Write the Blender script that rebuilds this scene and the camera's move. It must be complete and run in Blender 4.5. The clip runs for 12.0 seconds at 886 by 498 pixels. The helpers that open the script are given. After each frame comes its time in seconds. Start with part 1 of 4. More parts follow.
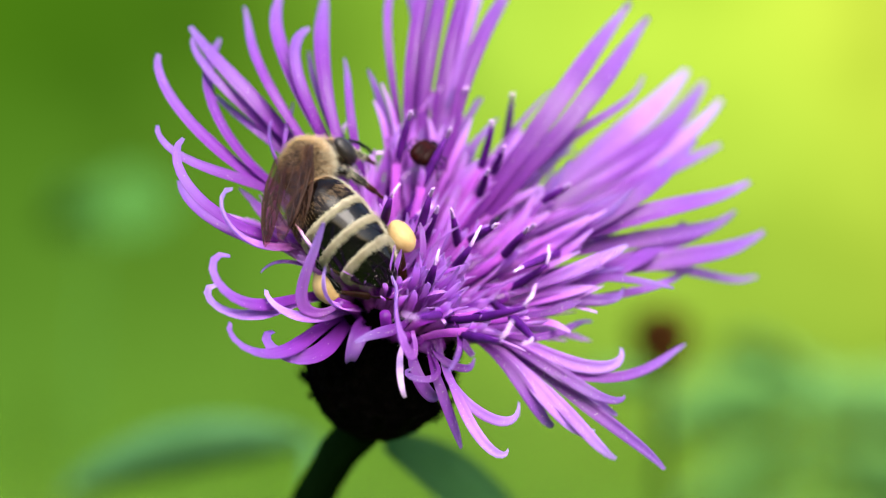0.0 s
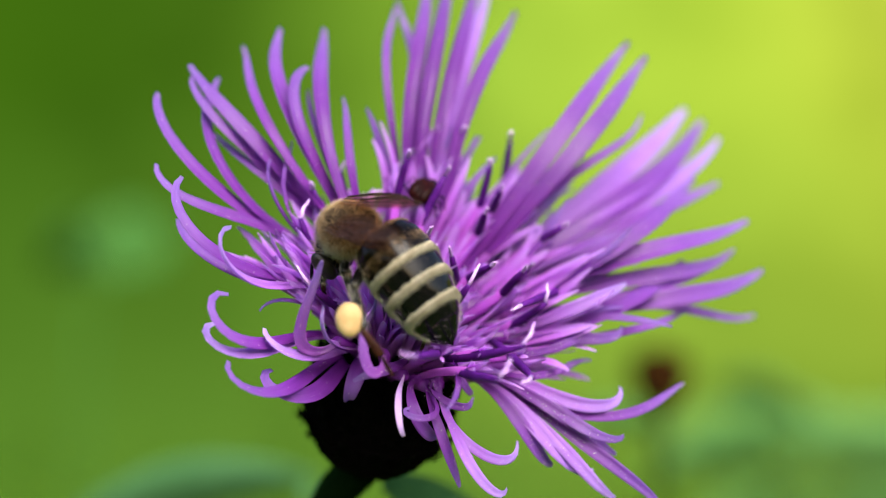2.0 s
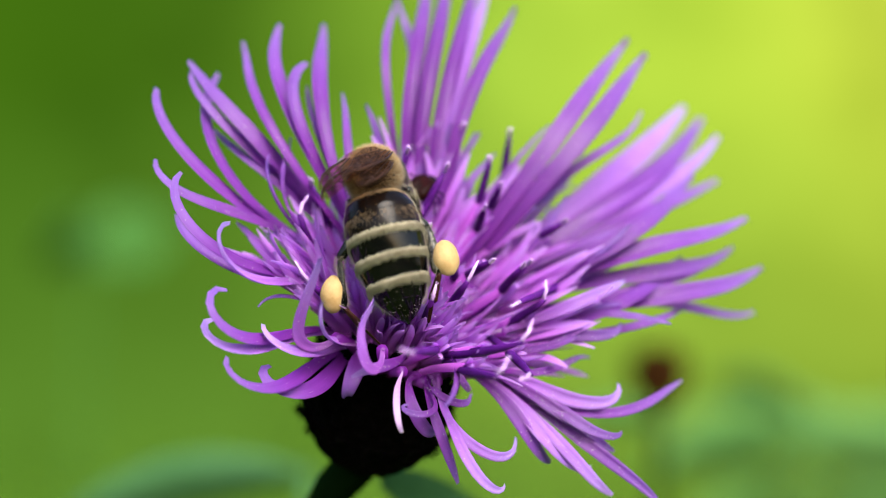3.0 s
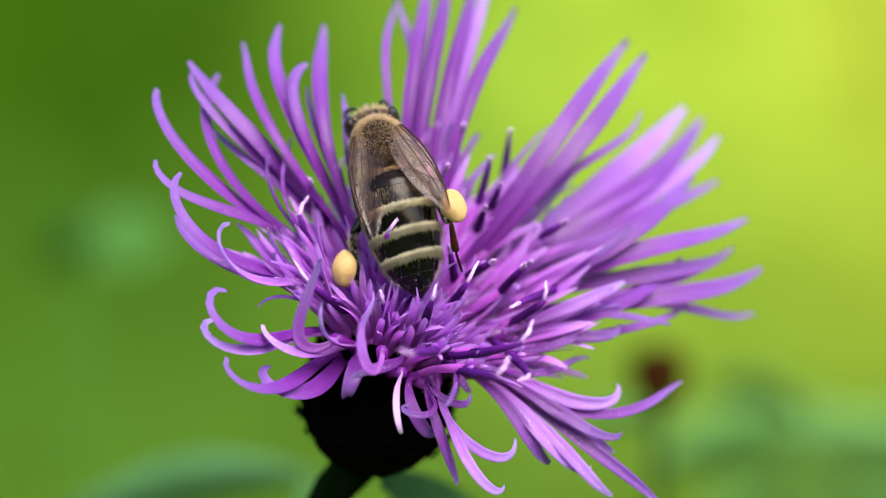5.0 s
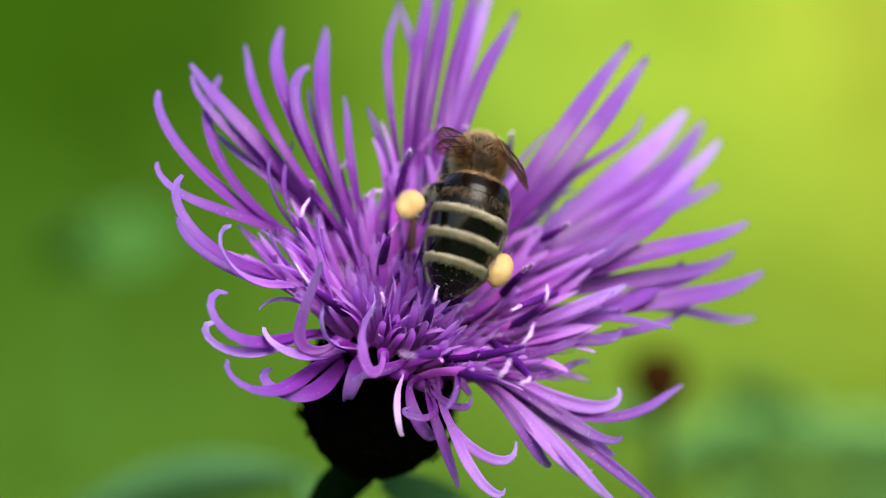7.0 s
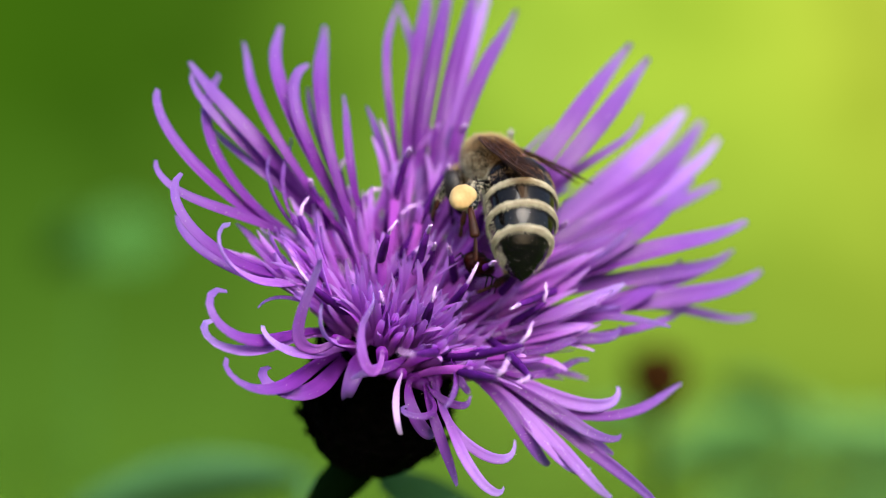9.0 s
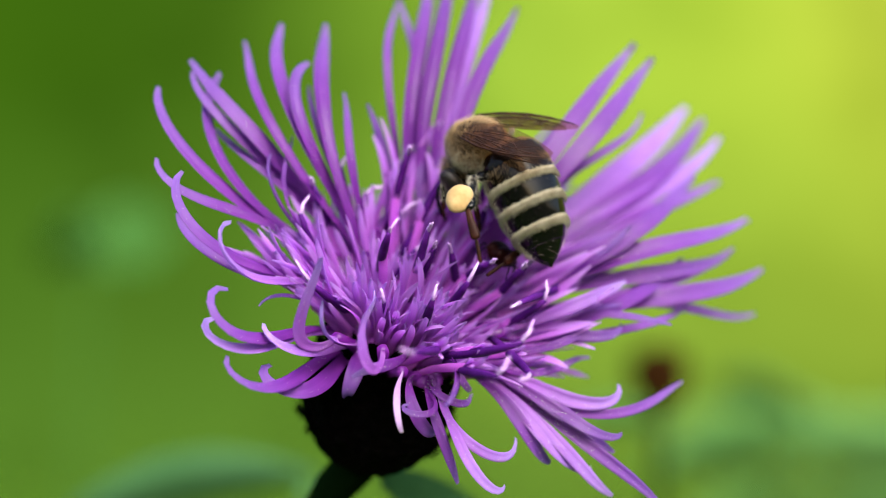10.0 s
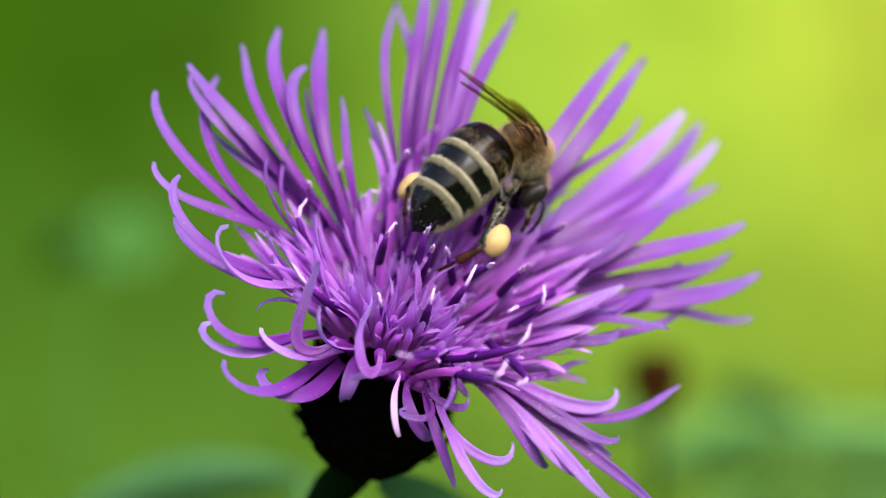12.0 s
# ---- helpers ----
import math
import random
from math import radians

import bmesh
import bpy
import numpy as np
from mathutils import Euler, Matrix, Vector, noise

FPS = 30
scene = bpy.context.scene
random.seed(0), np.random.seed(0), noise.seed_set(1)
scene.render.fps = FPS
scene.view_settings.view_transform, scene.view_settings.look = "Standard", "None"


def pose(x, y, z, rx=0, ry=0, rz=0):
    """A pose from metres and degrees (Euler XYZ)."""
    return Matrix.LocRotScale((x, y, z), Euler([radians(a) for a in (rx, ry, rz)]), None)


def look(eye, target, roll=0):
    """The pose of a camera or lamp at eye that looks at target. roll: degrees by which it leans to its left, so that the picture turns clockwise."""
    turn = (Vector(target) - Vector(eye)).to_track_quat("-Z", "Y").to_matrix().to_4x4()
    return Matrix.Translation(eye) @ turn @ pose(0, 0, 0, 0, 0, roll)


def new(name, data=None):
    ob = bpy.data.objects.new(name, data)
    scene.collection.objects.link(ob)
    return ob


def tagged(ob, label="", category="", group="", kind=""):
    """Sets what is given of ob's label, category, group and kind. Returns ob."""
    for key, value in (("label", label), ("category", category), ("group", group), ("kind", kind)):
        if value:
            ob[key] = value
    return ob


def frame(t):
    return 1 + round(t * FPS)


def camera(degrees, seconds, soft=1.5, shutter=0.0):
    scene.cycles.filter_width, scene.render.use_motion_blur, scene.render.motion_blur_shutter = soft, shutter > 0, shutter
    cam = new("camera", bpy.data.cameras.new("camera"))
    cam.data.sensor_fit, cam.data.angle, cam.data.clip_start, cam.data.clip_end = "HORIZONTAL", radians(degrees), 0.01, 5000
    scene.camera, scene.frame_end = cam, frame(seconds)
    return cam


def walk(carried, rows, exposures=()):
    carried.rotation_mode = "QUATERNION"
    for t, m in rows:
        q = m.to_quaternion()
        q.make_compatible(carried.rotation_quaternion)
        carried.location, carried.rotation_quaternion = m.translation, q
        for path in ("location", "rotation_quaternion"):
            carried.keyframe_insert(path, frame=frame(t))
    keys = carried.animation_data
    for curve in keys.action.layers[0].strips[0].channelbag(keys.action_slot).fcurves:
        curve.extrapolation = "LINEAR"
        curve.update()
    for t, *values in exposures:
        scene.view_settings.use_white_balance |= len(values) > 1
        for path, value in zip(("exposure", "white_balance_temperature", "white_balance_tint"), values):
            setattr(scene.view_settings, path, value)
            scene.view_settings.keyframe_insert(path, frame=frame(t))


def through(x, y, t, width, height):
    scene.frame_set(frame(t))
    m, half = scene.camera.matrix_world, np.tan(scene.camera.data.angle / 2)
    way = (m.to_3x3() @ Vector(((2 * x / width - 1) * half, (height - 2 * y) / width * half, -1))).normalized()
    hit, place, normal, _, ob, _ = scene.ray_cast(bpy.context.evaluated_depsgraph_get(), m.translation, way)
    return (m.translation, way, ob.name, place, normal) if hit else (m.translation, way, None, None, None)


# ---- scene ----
MM = 0.001
cam = camera(28.0, 12.0, soft=1.0, shutter=0.5)
cam.data.dof.use_dof = True
cam.data.dof.focus_distance = 0.0977
cam.data.dof.aperture_fstop = 16.0
walk(cam, [
    (0.0, pose(0, 0, 0.5, 96.000, -0.000, 0.000)),
    (0.5, pose(0, 0, 0.5, 96.346, -0.224, 0.016)),
    (1.0, pose(0, 0, 0.5, 96.775, -0.140, -0.052)),
    (1.5, pose(0, 0, 0.5, 97.265, 0.003, -0.052)),
    (2.0, pose(0, 0, 0.5, 97.240, -0.015, -0.049)),
    (2.5, pose(0, 0, 0.5, 97.125, -0.062, -0.046)),
    (3.0, pose(0, 0, 0.5, 97.124, -0.183, -0.110)),
    (5.0, pose(0, 0, 0.5, 97.148, -0.234, -0.120)),
    (5.5, pose(0, 0, 0.5, 97.158, -0.302, -0.118)),
    (6.0, pose(0, 0, 0.5, 97.213, -0.230, -0.105)),
    (6.5, pose(0, 0, 0.5, 97.236, -0.306, -0.140)),
    (7.0, pose(0, 0, 0.5, 97.241, -0.376, -0.097)),
    (9.0, pose(0, 0, 0.5, 97.192, -0.424, -0.138)),
    (9.5, pose(0, 0, 0.5, 97.355, -0.373, -0.170)),
    (10.0, pose(0, 0, 0.5, 97.128, -0.433, -0.112)),
    (10.5, pose(0, 0, 0.5, 97.291, -0.460, -0.149)),
    (11.0, pose(0, 0, 0.5, 97.197, -0.514, -0.141)),
    (11.5, pose(0, 0, 0.5, 97.248, -0.369, -0.149)),
    (12.0, pose(0, 0, 0.5, 97.260, -0.432, -0.198))], exposures=((0.0, 2.15), (0.5, 2.05), (1.0, 1.82), (1.5, 1.80), (2.5, 1.80), (3.0, 1.88), (5.5, 1.88), (6.0, 1.80), (6.5, 1.75), (7.0, 1.70), (9.0, 1.70), (10.0, 1.75), (11.0, 1.83), (12.0, 1.83)))

# ---- light ----
world = bpy.data.worlds.new("sky")
scene.world = world
world.use_nodes = True
wn = world.node_tree
sky = wn.nodes.new("ShaderNodeTexSky")
sky.sky_type, sky.sun_disc = "NISHITA", False
sky.sun_elevation, sky.sun_rotation = radians(37), radians(163)
sky.air_density, sky.dust_density, sky.ozone_density = 1.0, 3.0, 1.0
wn.links.new(sky.outputs[0], wn.nodes["Background"].inputs[0])
wn.nodes["Background"].inputs[1].default_value = 0.15

sun = new("sun", bpy.data.lights.new("sun", "SUN"))
sun.data.energy, sun.data.angle, sun.data.color = 1.7, radians(40), (1.0, 0.96, 0.92)
sun.matrix_world = look((1.3, -4.2, 3.9), (0, 0.1, 0.5))


# ---- materials ----
def material(name):
    m = bpy.data.materials.new(name)
    m.use_nodes = True
    m.node_tree.nodes.clear()
    return m, m.node_tree


def node(nt, kind, **values):
    n = nt.nodes.new("ShaderNode" + kind)
    for key, value in values.items():
        n.inputs[key.replace("_", " ")].default_value = value
    return n


def ramp(nt, source, stops):
    r = nt.nodes.new("ShaderNodeValToRGB")
    while len(r.color_ramp.elements) < len(stops):
        r.color_ramp.elements.new(0.5)
    for e, (at, colour) in zip(r.color_ramp.elements, stops):
        e.position, e.color = at, (*colour, 1)
    nt.links.new(source, r.inputs[0])
    return r.outputs[0]


def blend(nt, fac, a, b, mode="MIX"):
    n = nt.nodes.new("ShaderNodeMix")
    n.data_type, n.blend_type = "RGBA", mode
    for value, socket in ((fac, n.inputs[0]), (a, n.inputs[6]), (b, n.inputs[7])):
        if isinstance(value, (int, float)):
            socket.default_value = value
        elif isinstance(value, tuple):
            socket.default_value = (*value, 1)
        else:
            nt.links.new(value, socket)
    return n.outputs[2]


def grain(nt, scale, detail=3.0, stretch=(1, 1, 1), coords="Object"):
    tc = nt.nodes.new("ShaderNodeTexCoord")
    mp = node(nt, "Mapping", Scale=stretch)
    nt.links.new(tc.outputs[coords], mp.inputs[0])
    n = node(nt, "TexNoise", Scale=scale, Detail=detail, Roughness=0.6)
    nt.links.new(mp.outputs[0], n.inputs["Vector"])
    return n.outputs["Fac"]


def bump(nt, height, strength, distance):
    b = node(nt, "Bump", Strength=strength, Distance=distance)
    nt.links.new(height, b.inputs["Height"])
    return b.outputs["Normal"]


def petal_material(name, root, middle, tip, through, gloss=0.06, mottle=1.0):
    """A thin coloured petal: colour runs from root to tip, fine veins run along it, and light passes through."""
    m, nt = material(name)
    tc = nt.nodes.new("ShaderNodeTexCoord")
    sep = nt.nodes.new("ShaderNodeSeparateXYZ")
    nt.links.new(tc.outputs["UV"], sep.inputs[0])
    along = ramp(nt, sep.outputs[1], [(0.0, root), (0.6, middle), (1.0, tip)])
    veins = grain(nt, 7.0, 2.0, (3.0, 0.35, 1.0), "UV")
    vein = ramp(nt, veins, [(0.35, (0.8, 0.68, 0.84)), (0.65, (1.0, 1.0, 1.0))])
    col = blend(nt, 0.55 * mottle, along, vein, "MULTIPLY")
    info = nt.nodes.new("ShaderNodeObjectInfo")
    shade = ramp(nt, info.outputs["Random"], [(0.0, (0.78, 0.68, 0.84)), (0.5, (0.92, 0.87, 0.94)), (1.0, (1.0, 1.0, 1.0))])
    col = blend(nt, 0.8 * mottle, col, shade, "MULTIPLY")
    blotch = ramp(nt, grain(nt, 700.0, 2.0), [(0.35, (0.85, 0.8, 0.9)), (0.7, (1.0, 1.0, 1.0))])
    col = blend(nt, 0.6 * mottle, col, blotch, "MULTIPLY")
    nor = bump(nt, veins, 0.5, 0.00012)
    dif = node(nt, "BsdfDiffuse", Roughness=0.6)
    tra = node(nt, "BsdfTranslucent")
    glo = node(nt, "BsdfGlossy", Roughness=0.4)
    for s in (dif, tra):
        nt.links.new(col, s.inputs["Color"])
    for s in (dif, glo):
        nt.links.new(nor, s.inputs["Normal"])
    m1, m2 = nt.nodes.new("ShaderNodeMixShader"), nt.nodes.new("ShaderNodeMixShader")
    m1.inputs[0].default_value, m2.inputs[0].default_value = through, gloss
    nt.links.new(dif.outputs[0], m1.inputs[1])
    nt.links.new(tra.outputs[0], m1.inputs[2])
    nt.links.new(m1.outputs[0], m2.inputs[1])
    nt.links.new(glo.outputs[0], m2.inputs[2])
    out = nt.nodes.new("ShaderNodeOutputMaterial")
    nt.links.new(m2.outputs[0], out.inputs[0])
    return m


def solid(name, dark, light, scale, rough=0.6, relief=0.3, depth=0.00005, metal=0.0, sheen=0.0, stretch=(1, 1, 1), spec=0.5, random_shade=0.0):
    m, nt = material(name)
    g = grain(nt, scale, 4.0, stretch)
    fine = grain(nt, scale * 7.0, 2.0, stretch)
    col = ramp(nt, g, [(0.3, dark), (0.7, light)])
    if random_shade:
        info = nt.nodes.new("ShaderNodeObjectInfo")
        low = 1.0 - random_shade
        col = blend(nt, 1.0, col, ramp(nt, info.outputs["Random"], [(0.0, (low, low, low)), (1.0, (1.0, 1.0, 1.0))]), "MULTIPLY")
    p = node(nt, "BsdfPrincipled", Roughness=rough, Metallic=metal)
    p.inputs["Specular IOR Level"].default_value = spec
    p.inputs["Sheen Weight"].default_value = sheen
    nt.links.new(col, p.inputs["Base Color"])
    nt.links.new(bump(nt, fine, relief, depth), p.inputs["Normal"])
    out = nt.nodes.new("ShaderNodeOutputMaterial")
    nt.links.new(p.outputs[0], out.inputs[0])
    return m


def leafy(name, dark, light, scale, through=0.35):
    m, nt = material(name)
    col = ramp(nt, grain(nt, scale, 4.0), [(0.3, dark), (0.7, light)])
    dif, tra = node(nt, "BsdfDiffuse"), node(nt, "BsdfTranslucent")
    nt.links.new(col, dif.inputs[0])
    nt.links.new(col, tra.inputs[0])
    mix = nt.nodes.new("ShaderNodeMixShader")
    mix.inputs[0].default_value = through
    nt.links.new(dif.outputs[0], mix.inputs[1])
    nt.links.new(tra.outputs[0], mix.inputs[2])
    out = nt.nodes.new("ShaderNodeOutputMaterial")
    nt.links.new(mix.outputs[0], out.inputs[0])
    return m


def wing_material():
    m, nt = material("wing_membrane")
    g = grain(nt, 900.0, 3.0)
    col = ramp(nt, g, [(0.3, (0.58, 0.42, 0.30)), (0.7, (0.86, 0.74, 0.62))])
    tr = node(nt, "BsdfTransparent")
    nt.links.new(col, tr.inputs[0])
    gl = node(nt, "BsdfGlossy", Roughness=0.3)
    gl.inputs["Color"].default_value = (0.8, 0.78, 0.8, 1)
    df = node(nt, "BsdfDiffuse")
    df.inputs["Color"].default_value = (0.045, 0.02, 0.011, 1)
    nt.links.new(bump(nt, g, 0.6, 0.0001), gl.inputs["Normal"])
    a, b = nt.nodes.new("ShaderNodeMixShader"), nt.nodes.new("ShaderNodeMixShader")
    a.inputs[0].default_value, b.inputs[0].default_value = 0.14, 0.018
    nt.links.new(tr.outputs[0], a.inputs[1])
    nt.links.new(df.outputs[0], a.inputs[2])
    nt.links.new(a.outputs[0], b.inputs[1])
    nt.links.new(gl.outputs[0], b.inputs[2])
    out = nt.nodes.new("ShaderNodeOutputMaterial")
    nt.links.new(b.outputs[0], out.inputs[0])
    return m


PETAL = petal_material("ray_petal", (0.230, 0.015, 0.345), (0.252, 0.047, 0.42), (0.325, 0.172, 0.585), 0.6, 0.03)
DISC = petal_material("disc_petal", (0.55, 0.13, 0.65), (0.63, 0.235, 0.78), (0.74, 0.475, 0.90), 0.72, 0.0, 0.25)
# paler petal tone, with light that falls on these lobes put into it
PALE_PETAL = petal_material("pale_petal", (0.38, 0.09, 0.52), (0.41, 0.165, 0.62), (0.49, 0.345, 0.77), 0.52, 0.03)
# light reflected by the whitest lobe is put into its colour
LIT_PETAL = petal_material("lit_petal", (0.5, 0.28, 0.62), (0.62, 0.44, 0.76), (0.7, 0.56, 0.82), 0.35, 0.06)
ANTHER = solid("anther", (0.028, 0.0025, 0.066), (0.065, 0.006, 0.135), 900, 0.55, 0.3, spec=0.08)
STYLE = solid("style_tip", (0.28, 0.12, 0.40), (0.54, 0.36, 0.64), 1500, 0.5, 0.5)
POLLEN_GRAIN = solid("pollen_grain", (0.55, 0.42, 0.5), (0.75, 0.64, 0.68), 900, 0.6)
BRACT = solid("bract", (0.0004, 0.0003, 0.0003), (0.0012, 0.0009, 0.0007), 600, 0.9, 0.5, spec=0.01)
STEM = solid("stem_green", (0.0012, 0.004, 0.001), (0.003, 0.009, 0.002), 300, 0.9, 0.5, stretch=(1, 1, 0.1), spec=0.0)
LEAF = leafy("knapweed_leaf", (0.022, 0.07, 0.02), (0.045, 0.115, 0.036), 60)
CHITIN = solid("chitin", (0.0008, 0.0008, 0.0010), (0.0022, 0.0020, 0.0020), 500, 0.1, 0.12, 0.00002, spec=0.17)
CHITIN_BROWN = solid("brown_chitin", (0.006, 0.002, 0.0014), (0.03, 0.008, 0.004), 900, 0.45, 0.4, spec=0.07)
UMBER = solid("umber_chitin", (0.0010, 0.0007, 0.0006), (0.005, 0.0022, 0.0010), 500, 0.16, 0.2, 0.00002, spec=0.1)
THORAX = solid("matt_thorax", (0.006, 0.004, 0.003), (0.018, 0.012, 0.008), 1500, 0.9, 0.8, spec=0.05)
DARK_HAIR = solid("dark_hair", (0.02, 0.012, 0.006), (0.07, 0.045, 0.022), 1500, 0.6, 0.2)
HAIR = solid("tan_hair", (0.10, 0.060, 0.022), (0.28, 0.175, 0.070), 1500, 0.7, 0.2, sheen=0.2)
PALE_HAIR = solid("pale_hair", (0.30, 0.265, 0.18), (0.50, 0.45, 0.34), 1500, 0.8, 0.2)
BAND_HAIR = solid("band_hair", (0.30, 0.265, 0.18), (0.50, 0.455, 0.34), 1500, 0.9, 0.2)
EYE = solid("compound_eye", (0.003, 0.0025, 0.0025), (0.009, 0.006, 0.005), 3000, 0.3, 0.7, 0.00003, spec=0.25)
POLLEN = solid("packed_pollen", (0.24, 0.145, 0.048), (0.35, 0.245, 0.105), 900, 0.85, 0.5, 0.00004)
WING = wing_material()
VEIN = solid("wing_vein", (0.008, 0.003, 0.002), (0.03, 0.012, 0.006), 900, 0.5, spec=0.1)
BEETLE = solid("beetle_shell", (0.003, 0.0006, 0.0005), (0.016, 0.0015, 0.0011), 900, 0.5, spec=0.05)


# ---- building tools ----
def part(name, bm, mat, parent=None, label="", smooth=True):
    """Links a bmesh as one mesh object under a thing or part."""
    me = bpy.data.meshes.new(name)
    bm.normal_update()
    bm.to_mesh(me)
    bm.free()
    for m in (mat if isinstance(mat, (list, tuple)) else (mat,)):
        me.materials.append(m)
    if smooth:
        for p in me.polygons:
            p.use_smooth = True
    ob = new(name, me)
    ob.parent = parent
    if label:
        ob["label"] = label
    return ob


def tube(bm, points, radii, sides=8, slot=0, flat=1.0):
    """A closed tapering tube along points. flat: how much its second axis is pressed."""
    points = [Vector(p) for p in points]
    rings, ref = [], Vector((0.13, 0.27, 0.95))
    for i, p in enumerate(points):
        t = (points[min(i + 1, len(points) - 1)] - points[max(i - 1, 0)]).normalized()
        u = (ref - t * ref.dot(t))
        u = u.normalized() if u.length > 1e-6 else t.orthogonal().normalized()
        v = t.cross(u)
        r = radii[i] if isinstance(radii, (list, tuple)) else radii
        rings.append([bm.verts.new(p + r * (math.cos(a) * u * flat + math.sin(a) * v)) for a in (math.tau * k / sides for k in range(sides))])
    for a, b in zip(rings, rings[1:]):
        for k in range(sides):
            bm.faces.new((a[k], a[(k + 1) % sides], b[(k + 1) % sides], b[k])).material_index = slot
    for ring, turn in ((rings[0], -1), (rings[-1], 1)):
        bm.faces.new(ring[::turn]).material_index = slot


def ball(bm, centre, radii, detail=16, turn=None, slot=0):
    m = Matrix.Translation(centre) @ (turn or Matrix()) @ Matrix.Diagonal((*radii, 1))
    made = bmesh.ops.create_uvsphere(bm, u_segments=detail, v_segments=max(6, detail * 2 // 3), radius=1, matrix=m)
    for v in made["verts"]:
        for f in v.link_faces:
            f.material_index = slot


def hairs(bm, rng, count, place, length, width, lean):
    """Fine three-sided hairs. place(rng) gives a root and its normal; lean bends them."""
    for _ in range(count):
        root, nor = place(rng)
        way = (nor + lean + Vector((rng.uniform(-1, 1), rng.uniform(-1, 1), rng.uniform(-1, 1))) * 0.38).normalized()
        l = length * rng.uniform(0.5, 1.15)
        side = way.orthogonal().normalized()
        other = way.cross(side)
        a = [bm.verts.new(root + width * (math.cos(k) * side + math.sin(k) * other)) for k in (0, 2.09, 4.19)]
        tip = bm.verts.new(root + way * l + lean * l * 0.3)
        for k in range(3):
            bm.faces.new((a[k], a[(k + 1) % 3], tip))


def ribbon(bm, line, normals, width, profile, channel=0.18, thick=0.05, twist=0.0):
    """A petal blade along a line: channelled, tapered, with thickness and its own UV (across, along)."""
    uv = bm.loops.layers.uv.verify()
    n, cols = len(line), 5
    top, low = [], []
    for i, p in enumerate(line):
        s = i / (n - 1)
        t = (line[min(i + 1, n - 1)] - line[max(i - 1, 0)]).normalized()
        nor = (normals[i] - t * normals[i].dot(t)).normalized()
        nor = Matrix.Rotation(twist * s, 3, t) @ nor
        side = nor.cross(t)
        w = width * profile(s) * 0.5
        row_a, row_b = [], []
        for c in range(cols):
            k = 2 * c / (cols - 1) - 1
            q = p + side * (k * w) + nor * (channel * w * (k * k))
            th = thick * MM * (1 - 0.7 * abs(k))
            row_a.append(bm.verts.new(q + nor * th * 0.5))
            row_b.append(bm.verts.new(q - nor * th * 0.5))
        top.append(row_a)
        low.append(row_b)

    def quad(a, b, c, d, st):
        f = bm.faces.new((a, b, c, d))
        for loop, value in zip(f.loops, st):
            loop[uv].uv = value

    for i in range(n - 1):
        v0, v1 = i / (n - 1), (i + 1) / (n - 1)
        for c in range(cols - 1):
            u0, u1 = c / (cols - 1), (c + 1) / (cols - 1)
            quad(top[i][c], top[i][c + 1], top[i + 1][c + 1], top[i + 1][c], ((u0, v0), (u1, v0), (u1, v1), (u0, v1)))
            quad(low[i][c + 1], low[i][c], low[i + 1][c], low[i + 1][c + 1], ((u1, v0), (u0, v0), (u0, v1), (u1, v1)))
        for c, u in ((0, 0.0), (cols - 1, 1.0)):
            ring = (top[i][c], top[i + 1][c], low[i + 1][c], low[i][c])
            quad(*(ring if c == 0 else ring[::-1]), ((u, v0), (u, v1), (u, v1), (u, v0)))
    for i, flip in ((0, 1), (n - 1, -1)):
        ring = (top[i] + low[i][::-1])[::flip]
        f = bm.faces.new(ring)
        for loop in f.loops:
            loop[uv].uv = (0.5, i / (n - 1))


def bent(root, az, el, length, rise, sway, steps=22):
    """A line that leaves root at azimuth az and elevation el and bends as it goes: rise and sway are (start, change, hook at the end) of its bending in degrees."""
    rise, sway = (*rise, 0, 0)[:3], (*sway, 0, 0)[:3]
    ca, sa, ce, se = math.cos(az), math.sin(az), math.cos(el), math.sin(el)
    t, nor = Vector((ca * ce, sa * ce, se)), Vector((-ca * se, -sa * se, ce))
    p = Vector(root)
    line, normals = [p.copy()], [nor.copy()]
    for i in range(steps):
        s = (i + 0.5) / steps
        b = nor.cross(t)
        t2 = (t + nor * radians(rise[0] + rise[1] * s + rise[2] * s ** 4) / steps + b * radians(sway[0] + sway[1] * s + sway[2] * s ** 4) / steps).normalized()
        nor = (nor - t2 * nor.dot(t2)).normalized()
        t = t2
        p = p + t * (length / steps)
        line.append(p.copy())
        normals.append(nor.copy())
    return line, normals


# ---- ground and distance ----
def ground_sheet():
    bm = bmesh.new()
    bmesh.ops.create_grid(bm, x_segments=40, y_segments=40, size=400)
    for v in bm.verts:
        v.co.z = 0.03 * noise.noise(v.co * 0.05) if v.co.length > 12 else 0
    m = leafy("meadow", (0.03, 0.07, 0.01), (0.08, 0.14, 0.02), 3.0, 0.0)
    return tagged(part("ground", bm, m), "green meadow ground stretching to the horizon", "ground", kind="structure")


